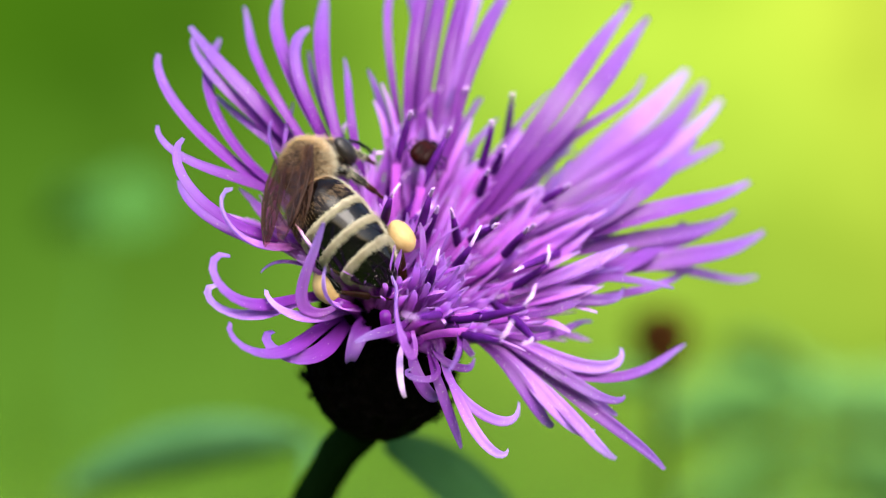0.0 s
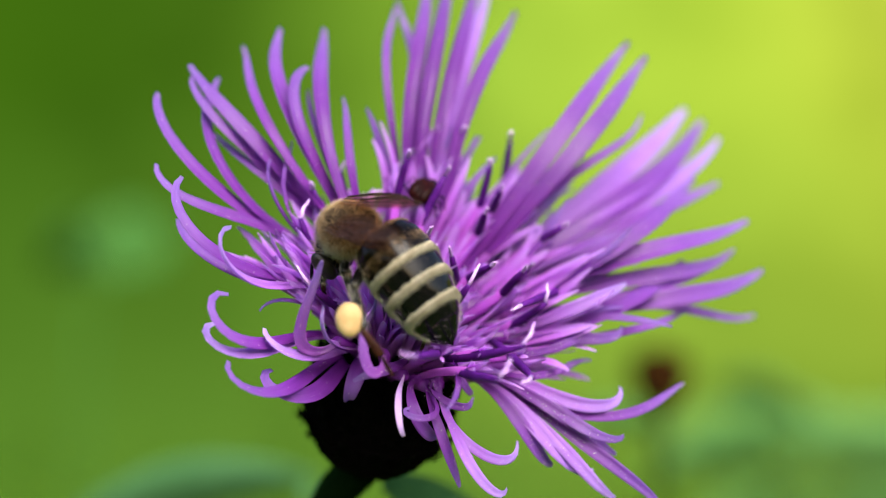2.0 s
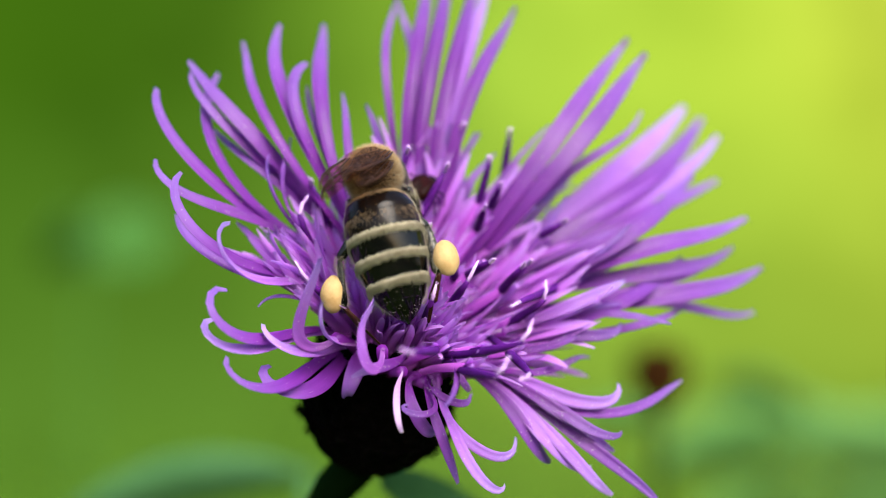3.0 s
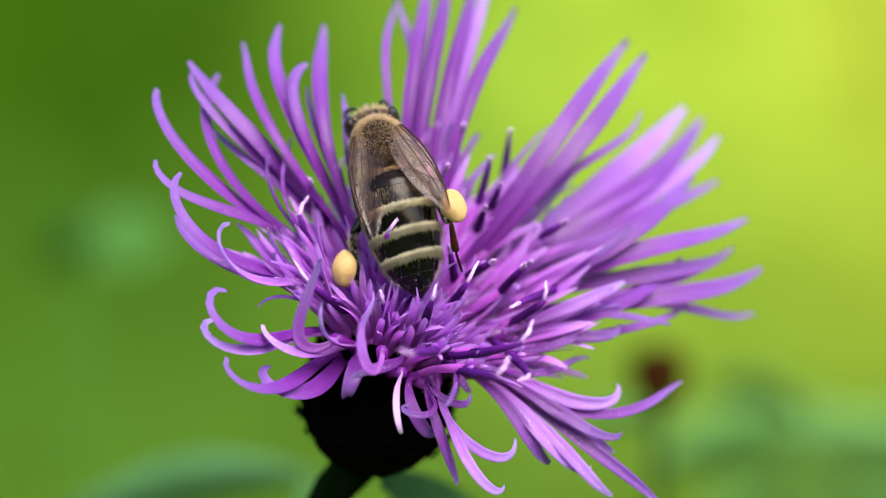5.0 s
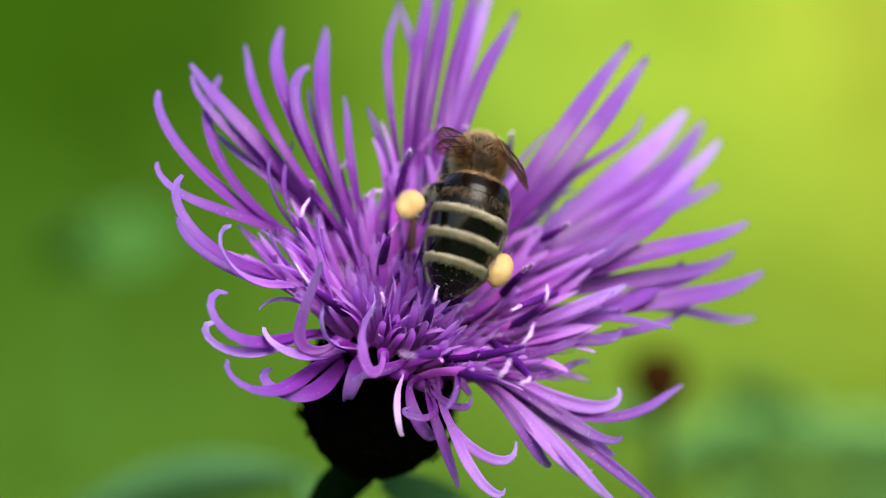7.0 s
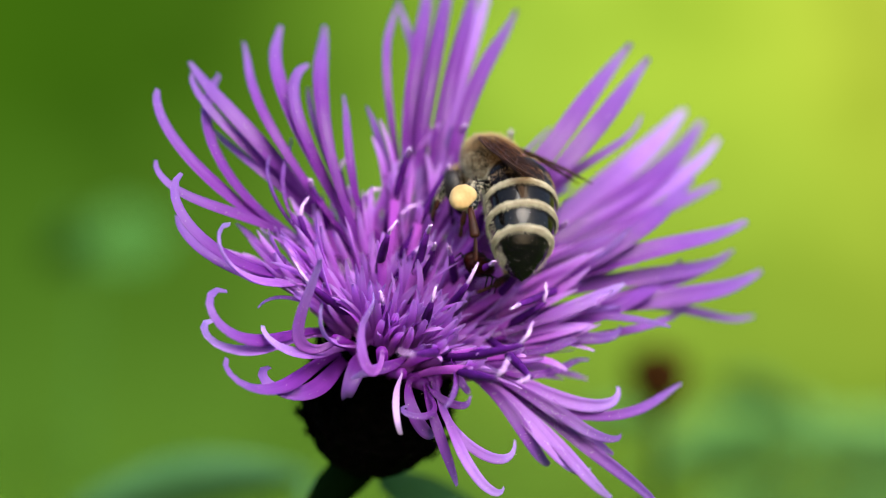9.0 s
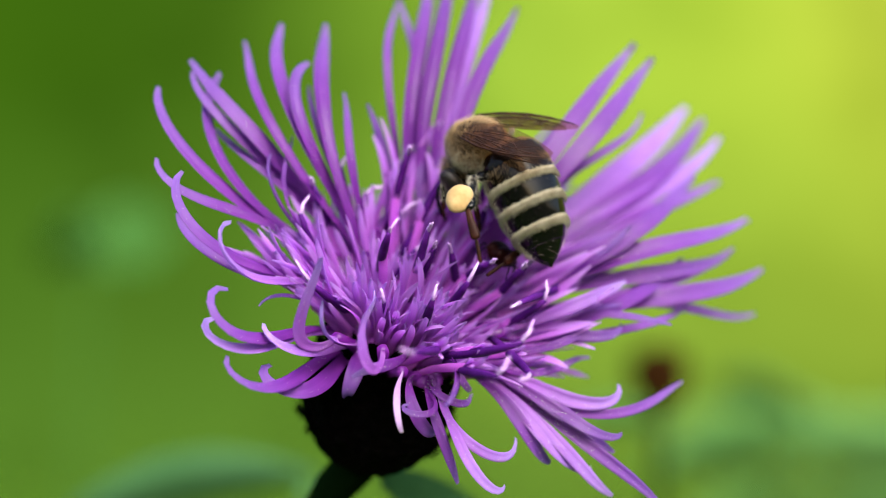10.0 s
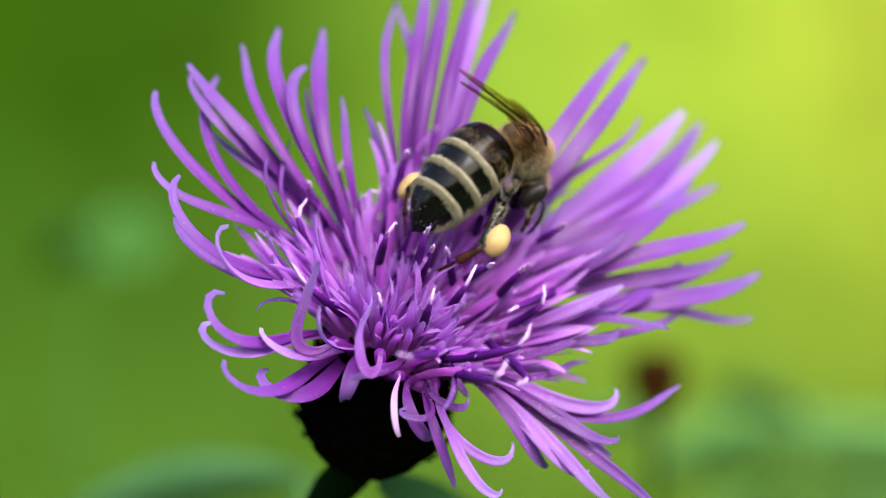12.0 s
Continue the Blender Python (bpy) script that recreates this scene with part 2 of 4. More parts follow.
def far_foliage():
    """Far leaves beyond the flower: a wide curved sheet that glows, with shaded wood at one end and sunlit leaves at
    the other painted in.
    """
    bm = bmesh.new()
    cols, rows, far = 48, 10, 14.0
    grid = [[bm.verts.new((far * math.sin(a), far * math.cos(a), -0.3 + 6.3 * j / rows)) for j in range(rows + 1)] for a in (radians(-75 + 150 * i / cols) for i in range(cols + 1))]
    for a, b in zip(grid, grid[1:]):
        for j in range(rows):
            bm.faces.new((a[j], a[j + 1], b[j + 1], b[j]))
    m, nt = material("glowing_far_leaves")
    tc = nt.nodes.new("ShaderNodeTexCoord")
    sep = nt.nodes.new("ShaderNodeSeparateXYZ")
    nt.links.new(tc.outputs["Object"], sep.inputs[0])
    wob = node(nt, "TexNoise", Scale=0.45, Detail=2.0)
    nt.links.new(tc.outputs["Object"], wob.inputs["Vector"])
    # across: painted shade to painted sun; up: slightly yellower
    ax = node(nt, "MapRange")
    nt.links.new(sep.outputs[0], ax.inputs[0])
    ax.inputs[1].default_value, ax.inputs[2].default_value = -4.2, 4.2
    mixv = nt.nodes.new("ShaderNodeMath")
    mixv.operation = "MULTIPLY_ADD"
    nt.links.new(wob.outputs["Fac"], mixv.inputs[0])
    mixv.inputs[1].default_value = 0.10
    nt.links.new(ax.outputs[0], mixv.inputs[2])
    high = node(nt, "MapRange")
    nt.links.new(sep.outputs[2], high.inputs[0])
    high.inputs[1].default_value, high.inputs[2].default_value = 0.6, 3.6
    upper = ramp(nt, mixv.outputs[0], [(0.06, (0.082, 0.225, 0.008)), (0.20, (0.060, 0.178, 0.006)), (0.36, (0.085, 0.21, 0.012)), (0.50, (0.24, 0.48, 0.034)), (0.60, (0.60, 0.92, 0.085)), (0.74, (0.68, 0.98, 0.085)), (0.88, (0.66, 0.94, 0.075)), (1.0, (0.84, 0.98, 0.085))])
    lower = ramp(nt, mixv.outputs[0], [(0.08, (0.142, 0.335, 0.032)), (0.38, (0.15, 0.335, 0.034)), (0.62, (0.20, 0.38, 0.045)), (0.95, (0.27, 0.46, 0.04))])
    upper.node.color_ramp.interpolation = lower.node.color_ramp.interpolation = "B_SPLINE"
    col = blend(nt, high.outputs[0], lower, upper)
    # full sun painted on a crown, high up at the bright end
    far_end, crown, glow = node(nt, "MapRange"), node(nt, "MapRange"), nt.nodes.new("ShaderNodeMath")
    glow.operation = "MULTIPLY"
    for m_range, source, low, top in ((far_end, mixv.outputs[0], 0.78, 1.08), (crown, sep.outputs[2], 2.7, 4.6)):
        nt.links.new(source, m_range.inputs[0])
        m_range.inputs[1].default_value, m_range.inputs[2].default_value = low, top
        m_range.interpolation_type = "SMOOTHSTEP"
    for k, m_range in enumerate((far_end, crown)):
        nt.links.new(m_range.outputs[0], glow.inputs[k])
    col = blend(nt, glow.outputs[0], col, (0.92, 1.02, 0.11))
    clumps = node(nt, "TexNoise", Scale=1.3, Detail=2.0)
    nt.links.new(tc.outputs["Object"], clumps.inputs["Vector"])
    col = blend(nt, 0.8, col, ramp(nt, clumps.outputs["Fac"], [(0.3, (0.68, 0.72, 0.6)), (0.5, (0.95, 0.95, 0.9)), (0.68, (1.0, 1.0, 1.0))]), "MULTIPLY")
    # the sheet gives off its own light in place of sunshine on leaves
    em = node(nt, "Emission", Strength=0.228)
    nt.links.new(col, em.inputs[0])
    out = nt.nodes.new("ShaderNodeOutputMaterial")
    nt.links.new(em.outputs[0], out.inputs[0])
    return tagged(part("backdrop", bm, m), "glowing backdrop of far yellow-green foliage, sun and shade painted in", "foliage", kind="structure")


ground_sheet()
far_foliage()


def leaf_blade(bm, line, normals, width, fold=0.3, roll=0.0):
    normals = [Matrix.Rotation(roll, 3, (line[min(i + 1, len(line) - 1)] - line[max(i - 1, 0)]).normalized()) @ n for i, n in enumerate(normals)]
    ribbon(bm, line, normals, width, lambda s: max(0.04, math.sin(math.pi * min(1, s * 0.93 + 0.05)) ** 0.8), fold, 0.25)


# ---- the knapweed ----
knapweed = new("knapweed_flower")
knapweed.matrix_world = pose(-0.00307, 0.10471, 0.50651, 54.85, 14.51, 19.58)
tagged(knapweed, "purple knapweed flower head with ragged ray florets on a dark bud", "flower")
rng = random.Random(7)


def ray_floret(parent):
    """The slim tube of an outer floret; its lobes hang on it."""
    ob = new("ray_floret", bpy.data.meshes.new("ray_floret"))
    ob.parent = parent
    ob.data.materials.append(PETAL)
    return ob


def finish_floret(ob):
    """Draws the tube from the bud's mouth to where the lobes part."""
    roots = [Vector(c["root"]) for c in ob.children]
    end = sum(roots, Vector()) / len(roots)
    az = math.atan2(end.y, end.x)
    foot = Vector((1.6 * MM * math.cos(az), 1.6 * MM * math.sin(az), -0.4 * MM))
    bm = bmesh.new()
    uv = bm.loops.layers.uv.verify()
    for r in roots:
        mid = foot.lerp(r, 0.5) + Vector((0, 0, 0.5 * MM))
        tube(bm, [foot, mid, r], [0.22 * MM, 0.3 * MM, 0.34 * MM], 7)
    for f in bm.faces:
        f.smooth = True
        for loop in f.loops:
            loop[uv].uv = (0.5, 0.0)
    bm.to_mesh(ob.data)
    bm.free()
    for c in ob.children:
        del c["root"]


def lobe(parent, root, az, el, length, width, rise, sway, mat=None):
    """One strap-shaped lobe. root: (radius mm, azimuth, height mm) in the flower; bends in degrees; lengths in mm."""
    r, a, h = root
    start = Vector((r * MM * math.cos(radians(a)), r * MM * math.sin(radians(a)), h * MM))
    line, normals = bent(start, radians(az), radians(el), length * MM, rise, sway)
    drooping = max(0.0, math.cos(radians(a - 295))) if a > 180 else 0.0
    normals = [n + Vector((0.1, -1.0, 0.3)) * (1.6 * drooping) for n in normals]
    bm = bmesh.new()
    full = rng.uniform(0.45, 0.62)
    ribbon(bm, line, normals, width * (1.18 if width < 0.95 else 1.04) * (1 - 0.28 * drooping) * MM, lambda s: (0.34 + 0.66 * min(1, s / full) ** 1.1) * (1 - max(0, (s - full) / (1 - full)) ** 2.4 * 0.74), rng.uniform(0.2, 0.55), 0.07, radians(rng.uniform(-20, 20)))
    for _ in range(int(length * (4 if 190 < a % 360 < 350 else 1))):
        k = rng.randrange(2, len(line) - 2)
        ball(bm, line[k] + normals[k] * 0.05 * MM + Vector((rng.uniform(-1, 1), rng.uniform(-1, 1), 0)) * width * 0.3 * MM, (0.018 * MM,) * 3, 6, slot=1)
    ob = part("lobe", bm, (mat or PETAL, POLLEN_GRAIN), parent)
    ob["root"] = tuple(start)
    return ob


pushed, nudged = [], []
floret = ray_floret(knapweed)
lobe(floret, (6.1, 144, 2.8), 173.4, 10.4, 16.0, 0.93, (19, -58, 23), (25, -190, -81))
lobe(floret, (6.3, 146, 2.7), 171.9, 24.8, 12.6, 0.67, (-41, 32, -22), (35, 2, -564))
floret = ray_floret(knapweed)
lobe(floret, (6.0, 135, 3.6), 133.2, 5.4, 15.2, 1.00, (127, -425, 378), (141, -414, 276))
lobe(floret, (6.4, 135, 3.3), 137.5, 7.3, 14.4, 0.60, (83, -251, 139), (106, -239, -135))
lobe(floret, (5.7, 135, 2.7), 174.1, 4.7, 17.2, 0.87, (63, -154, 157), (73, -527, 470))
lobe(floret, (5.8, 135, 3.4), 136.7, 0.1, 11.5, 0.60, (126, -405, 286), (149, -404, 155))
floret = ray_floret(knapweed)
pushed.append(lobe(floret, (4.8, 136, 4.0), 134.2, 10.0, 17.1, 0.73, (116, -453, 547), (157, -644, 685)))
pushed.append(lobe(floret, (4.7, 134, 3.9), 126.6, 18.5, 17.5, 1.07, (105, -443, 544), (138, -530, 428)))
pushed.append(lobe(floret, (5.5, 132, 4.0), 117.3, 11.2, 13.2, 0.80, (162, -485, 430), (188, -552, 117)))
floret = ray_floret(knapweed)
pushed.append(lobe(floret, (4.0, 136, 4.3), 142.3, 22.1, 17.7, 1.07, (77, -340, 470), (18, -334, 510)))
pushed.append(lobe(floret, (5.2, 129, 4.0), 121.9, 10.9, 11.5, 0.53, (186, -626, 625), (149, -523, 439)))
pushed.append(lobe(floret, (5.5, 127, 4.6), 118.5, 13.8, 10.0, 0.60, (210, -705, 715), (151, -626, 739)))
floret = ray_floret(knapweed)
lobe(floret, (5.9, 146, 3.6), 219.4, 28.1, 8.8, 0.47, (-5, 100, -30), (-142, 136, -316))
lobe(floret, (5.5, 143, 3.9), 221.4, 13.4, 10.9, 0.33, (52, 39, -167), (-118, -201, 455))
floret = ray_floret(knapweed)
lobe(floret, (4.9, 145, 2.2), 203, 17, 15.4, 0.69, (2, -16, 124), (70, -347, -145))
lobe(floret, (4.9, 145, 2.1), 213, 16, 13.2, 0.75, (-2, -63, 71), (47, -379, 148))
lobe(floret, (4.8, 153, 2.3), 206, 27, 13.1, 0.63, (-18, 6, 332), (70, -150, -780), PALE_PETAL)
floret = ray_floret(knapweed)
lobe(floret, (3.3, 180, 1.2), 205, 22, 13.8, 0.63, (0, -63, 326), (83, -145, -1041))
lobe(floret, (3.0, 186, 1.2), 197, 17, 12.8, 0.69, (12, -78, -71), (89, -65, -1110), PALE_PETAL)
lobe(floret, (2.8, 200, 1.3), 222, 25, 9.1, 0.69, (-5, -27, 86), (19, -27, -689), PALE_PETAL)
lobe(floret, (3.7, 174, 2.2), 222, 26, 6.4, 0.29, (18, -113, -202), (-53, -41, 316))
lobe(floret, (5.8, 215, 4.0), 245.7, -68.2, 8.5, 1.00, (340, -590, 353), (-369, 493, 20), PALE_PETAL)
floret = ray_floret(knapweed)
lobe(floret, (2.0, 170, 0.3), 228, 17, 13.8, 0.75, (4, -48, 78), (8, 93, -1032))
lobe(floret, (1.7, 173, 0.2), 226, 17, 11.8, 0.86, (6, -60, -25), (79, -143, -1022))
lobe(floret, (1.6, 187, 1.1), 252, 7, 5.8, 1.03, (81, -219, -626), (-26, 67, 204))
lobe(floret, (2.1, 202, 1.5), 230, 34, 9.3, 0.52, (-9, 17, 360), (-5, -13, -163), PALE_PETAL)
floret = ray_floret(knapweed)
front_lobe = lobe(floret, (5.4, 241, 5.6), 287, -23, 8.1, 0.95, (161, 87, -532), (-245, -135, 673), PALE_PETAL)
lobe(floret, (4.6, 260, 4.2), 253, 22, 5.8, 0.43, (30, -212, -265), (-30, 190, 257), LIT_PETAL)
lobe(floret, (1.9, 267, 3.4), 251, 20, 6.7, 0.73, (15, -13, -290), (-32, -13, -57))
floret = ray_floret(knapweed)
lobe(floret, (3.6, 278, 3.1), 219, 34, 6.7, 1.00, (-35, -75, 110), (82, 346, -305))
lobe(floret, (4.1, 284, 3.2), 270, 25, 6.2, 0.47, (12, -88, -69), (83, -455, -524))
lobe(floret, (3.8, 286, 3.0), 258, 29, 7.6, 0.76, (-56, -99, 111), (67, 97, -134))
lobe(floret, (3.5, 293, 3.1), 281, 17, 10.2, 0.76, (2, -120, -3), (-18, 125, 481), PALE_PETAL)
lobe(floret, (3.4, 304, 3.0), 260, 22, 11.0, 0.70, (-28, -16, 64), (-20, 551, -356), PALE_PETAL)
floret = ray_floret(knapweed)
lobe(floret, (3.9, 298, 3.1), 191, 15, 6.3, 0.53, (98, 71, -236), (236, 196, -601))
lobe(floret, (2.1, 320, 4.2), 272, 33, 9.5, 0.60, (-12, -4, -25), (-17, -8, -42))
lobe(floret, (3.1, 330, 3.3), 215, 41, 4.2, 0.47, (-11, -16, 16), (126, 220, -169))
floret = ray_floret(knapweed)
lobe(floret, (4.0, 328, 3.3), 319.8, 23.6, 8.2, 0.92, (-34, -99, 40), (-43, 105, 231))
lobe(floret, (4.2, 333, 3.2), 326.1, 22.6, 10.2, 1.15, (-42, -15, -56), (-68, 163, 300), PALE_PETAL)
lobe(floret, (4.5, 332, 3.8), 343.2, -0.1, 13.5, 0.84, (55, -174, 30), (-112, 315, -215))
lobe(floret, (4.4, 332, 3.6), 327.6, 5.6, 11.4, 0.84, (26, -152, 40), (-47, 113, 161), PALE_PETAL)
floret = ray_floret(knapweed)
lobe(floret, (4.3, 330, 4.1), 349.6, -3.7, 10.0, 0.80, (128, -422, 298), (-143, 398, -203))
lobe(floret, (4.9, 343, 3.4), 308.2, 32.5, 9.8, 0.80, (-58, 85, -48), (67, -217, 753))
lobe(floret, (4.6, 344, 3.6), 320.1, 28.8, 10.0, 1.00, (-27, 11, 77), (-31, 234, 207), PALE_PETAL)
lobe(floret, (4.3, 351, 3.4), 289.7, 9.6, 15.7, 0.60, (42, -61, 45), (95, 186, -384))
floret = ray_floret(knapweed)
lobe(floret, (4.8, 345, 3.7), 282.1, 20.3, 8.0, 0.47, (84, -79, -139), (130, 184, -610))
lobe(floret, (4.9, 8, 2.1), 28.2, 7.3, 14.9, 0.47, (286, -914, 889), (-218, 705, -590))
lobe(floret, (4.7, 344, 4.2), 34.1, 34.1, 8.7, 0.80, (75, -258, 24), (-78, 27, 495))
lobe(floret, (4.5, 344, 4.2), 359.3, 28.0, 7.6, 0.53, (86, -276, 258), (-89, 420, -194))
floret = ray_floret(knapweed)
lobe(floret, (4.1, 6, 3.0), 19.3, 15.8, 15.9, 0.87, (222, -776, 909), (-160, 691, -802))
lobe(floret, (5.2, 22, 2.1), 28.2, 25.3, 19.7, 1.13, (162, -638, 738), (-136, 410, -296))
lobe(floret, (5.0, 24, 2.3), 24.4, 25.9, 18.2, 0.67, (149, -592, 737), (-122, 440, -415))
lobe(floret, (5.7, 27, 1.8), 14.3, 39.1, 18.8, 0.67, (19, -273, 415), (-10, -20, 181))
lobe(floret, (4.9, 354, 5.6), 25.2, 27.6, 8.3, 0.80, (155, -565, 558), (-87, 335, -324), PALE_PETAL)
floret = ray_floret(knapweed)
lobe(floret, (5.2, 31, 2.6), 39.4, 28.4, 19.5, 1.20, (200, -759, 842), (-110, 280, -166))
lobe(floret, (5.5, 31, 2.3), 39.5, 26.0, 17.7, 0.87, (194, -717, 736), (-142, 347, -165))
lobe(floret, (4.3, 36, 1.9), 30.6, 49.3, 21.5, 0.87, (5, -257, 450), (-14, 114, -168))
lobe(floret, (4.5, 38, 3.0), 29.3, 20.5, 18.5, 1.13, (236, -814, 904), (-136, 570, -629))
floret = ray_floret(knapweed)
lobe(floret, (4.9, 49, 1.1), 39.4, 53.7, 24.5, 1.53, (-46, -97, 273), (-36, 171, -126))
lobe(floret, (5.0, 48, 0.9), 52.7, 57.5, 24.0, 1.53, (-70, -30, 200), (-36, 106, -55), PALE_PETAL)
lobe(floret, (5.2, 48, 1.2), 35.7, 51.4, 23.3, 1.33, (-29, -129, 307), (-23, 108, -36), PALE_PETAL)
lobe(floret, (6.0, 56, 2.7), 58.9, 25.1, 17.2, 0.47, (280, -916, 834), (-2, -117, 345))
floret = ray_floret(knapweed)
nudged.append(lobe(floret, (3.5, 54, 2.9), 61.5, 33.5, 21.7, 1.13, (212, -800, 925), (-38, 127, -124)))
nudged.append(lobe(floret, (3.2, 63, 2.9), 56.4, 36.8, 21.9, 1.13, (179, -720, 897), (-3, 66, -133)))
floret = ray_floret(knapweed)
lobe(floret, (7.3, 91, 3.1), 103.2, 17.4, 17.1, 0.47, (252, -889, 994), (190, -676, 658))
lobe(floret, (6.4, 82, 2.5), 110.8, 22.9, 17.7, 0.60, (206, -768, 913), (75, -342, 564))
lobe(floret, (5.5, 81, 2.7), 125.3, 22.3, 21.6, 1.13, (158, -557, 644), (41, -373, 616))
lobe(floret, (5.1, 78, 2.9), 123.6, 30.2, 22.6, 1.20, (118, -475, 597), (18, -297, 519))
floret = ray_floret(knapweed)
lobe(floret, (4.8, 73, 2.7), 118.7, 35.8, 23.4, 1.20, (86, -392, 514), (6, -245, 459))
lobe(floret, (4.4, 68, 2.6), 115.0, 44.6, 23.8, 1.13, (24, -253, 407), (-8, -184, 362), PALE_PETAL)
lobe(floret, (4.6, 69, 3.2), 101.3, 28.4, 20.1, 0.93, (198, -735, 880), (86, -455, 592))
lobe(floret, (4.7, 72, 3.6), 97.3, 18.1, 12.9, 0.47, (284, -956, 1033), (151, -636, 721))
# shorter, paler lobes that fill the sunny side between disc and rim
fill = random.Random(21)
for k in range(11):
    az = 14 + k * 9 + fill.uniform(-5, 5)
    floret = ray_floret(knapweed)
    for _ in range(4):
        a = az + fill.uniform(-9, 9)
        lobe(floret, (fill.uniform(4.2, 5.2), a, fill.uniform(3.4, 4.6)), a + fill.uniform(-12, 12), fill.uniform(22, 46), fill.uniform(6.0, 9.5) + (2.0 if 10 < az < 68 else 0), fill.uniform(0.3, 0.5), (fill.uniform(-35, 15), fill.uniform(-10, 40)), (fill.uniform(-25, 25), fill.uniform(-40, 40)))

# a loose tuft of pale inner lobes at the back of the disc
for k in range(14):
    az = -8 + k * 9 + fill.uniform(-4, 4)
    floret = ray_floret(knapweed)
    for _ in range(5):
        a = az + fill.uniform(-7, 7)
        lobe(floret, (fill.uniform(4.2, 6.8), a, fill.uniform(3.8, 4.8)), a + fill.uniform(-14, 14), fill.uniform(32, 58), fill.uniform(3.6, 7.4), fill.uniform(0.30, 0.52), (fill.uniform(-25, 15), fill.uniform(-10, 30)), (fill.uniform(-25, 25), fill.uniform(-40, 40)), DISC)

for ob in [c for c in knapweed.children if c.name.startswith("ray_floret")]:
    finish_floret(ob)


def spot(r, az, h):
    """A place in the flower from radius mm, azimuth in degrees, height mm."""
    return Vector((r * math.cos(radians(az)), r * math.sin(radians(az)), h)) * MM


def disc_floret(parent, end, size, upright=0.32, girth=1.0):
    """A small inner floret: a slim tube that splits into narrow pale teeth."""
    bm = bmesh.new()
    uv = bm.loops.layers.uv.verify()
    foot = Vector((upright * end.x, upright * end.y, 0.0))
    bow = Vector((end.x, end.y, 0)) * 0.08
    line = [foot.lerp(end, s) - bow * math.sin(math.pi * s) for s in (0, 0.2, 0.4, 0.6, 0.8, 1.0)]
    tube(bm, line, [r * girth * MM for r in (0.22, 0.26, 0.3, 0.38, 0.44, 0.46)], 8)
    for f in bm.faces:
        for loop in f.loops:
            loop[uv].uv = (0.5, 0.1)
    t = (line[-1] - line[-2]).normalized()
    u = t.orthogonal().normalized()
    turn = rng.uniform(0, 6)
    for k in range(5):
        out = Matrix.Rotation(turn + k * math.tau / 5, 3, t) @ u
        q = line[-1] + out * 0.28 * girth * MM - t * 0.3 * MM
        curl, reach = rng.uniform(0.02, 0.3), size * rng.uniform(0.75, 1.2)
        side = out.cross(t) * rng.uniform(-0.16, 0.16)
        pts = [q + t * (reach * s * (1 - 0.15 * curl * s) * MM) + (out * curl + side) * (reach * s * s * MM) for s in (0, 0.15, 0.3, 0.45, 0.6, 0.75, 0.9, 1.0)]
        ribbon(bm, pts, [-out] * 8, rng.uniform(0.32, 0.52) * MM, lambda s: 0.85 + 0.3 * s - 0.95 * s ** 5, 0.35, 0.05, rng.uniform(-0.5, 0.5))
    return part("disc_floret", bm, DISC, parent)


def anther(parent, start, end, tip):
    """The dark anther tube that stands out of a floret, with its pale forked style."""
    way = end - start
    start, way = start - way * 0.7, way * 1.7
    side = (tip - end) - way * ((tip - end).dot(way) / max(way.length_squared, 1e-12))
    pts = [start + way * s - side * (0.5 * s * (1 - s)) for s in (0, 0.2, 0.4, 0.6, 0.8, 1.0)]
    bm = bmesh.new()
    tube(bm, pts, [0.2 * MM, 0.24 * MM, 0.26 * MM, 0.26 * MM, 0.22 * MM, 0.13 * MM], 9)
    part("anther_tube", bm, ANTHER, parent, "dark purple anther tube")
    bm = bmesh.new()
    mid = end.lerp(tip, 0.45) + way.normalized() * 0.15 * MM
    tube(bm, [end - way * 0.03, mid, end.lerp(tip, 0.8), tip], [0.12 * MM, 0.1 * MM, 0.08 * MM, 0.05 * MM], 7)
    for _ in range(18):
        q = end.lerp(mid, rng.random()) if rng.random() < 0.6 else mid.lerp(tip, rng.random())
        ball(bm, q + Vector((rng.uniform(-1, 1), rng.uniform(-1, 1), rng.uniform(-1, 1))) * 0.14 * MM, (0.035 * MM,) * 3, 6)
    part("style", bm, STYLE, parent, "pale pollen-dusted style tip")


def marked_floret(root, end, tip):
    """An inner floret whose dark anther shows clearly: where it leaves the floret, where it ends, and its style's tip."""
    ob = disc_floret(knapweed, spot(*root), 1.5, 0.32, 0.6)
    anther(ob, spot(*root), spot(*end), spot(*tip))


# inner florets in rings over the receptacle
golden = math.pi * (3 - math.sqrt(5))
for i in range(120):
    f = (i + 0.5) / 120
    az = math.degrees(i * golden) % 360
    front = max(0.0, math.cos(radians(az - 262)))
    if front > 0.3 and f > 0.5:
        continue
    end = spot((5.8 * math.sqrt(f) + rng.uniform(-0.3, 0.3)) * (1 - 0.45 * front), az, 2.4 - 0.3 * f + 0.6 * front + rng.uniform(-0.4, 0.4))
    disc_floret(knapweed, end, rng.uniform(4.0, 6.2) - 0.6 * front, 0.32 + 0.6 * front)
marked_floret((6.0, 130, 4.0), (7.7, 124, 6.2), (7.6, 117, 6.8))
marked_floret((4.9, 110, 4.0), (6.1, 110, 6.2), (6.8, 97, 6.8))
marked_floret((3.0, 115, 4.0), (3.3, 108, 6.2), (3.6, 95, 6.8))
marked_floret((1.4, 113, 6.0), (1.4, 137, 8.8), (1.4, 152, 9.6))
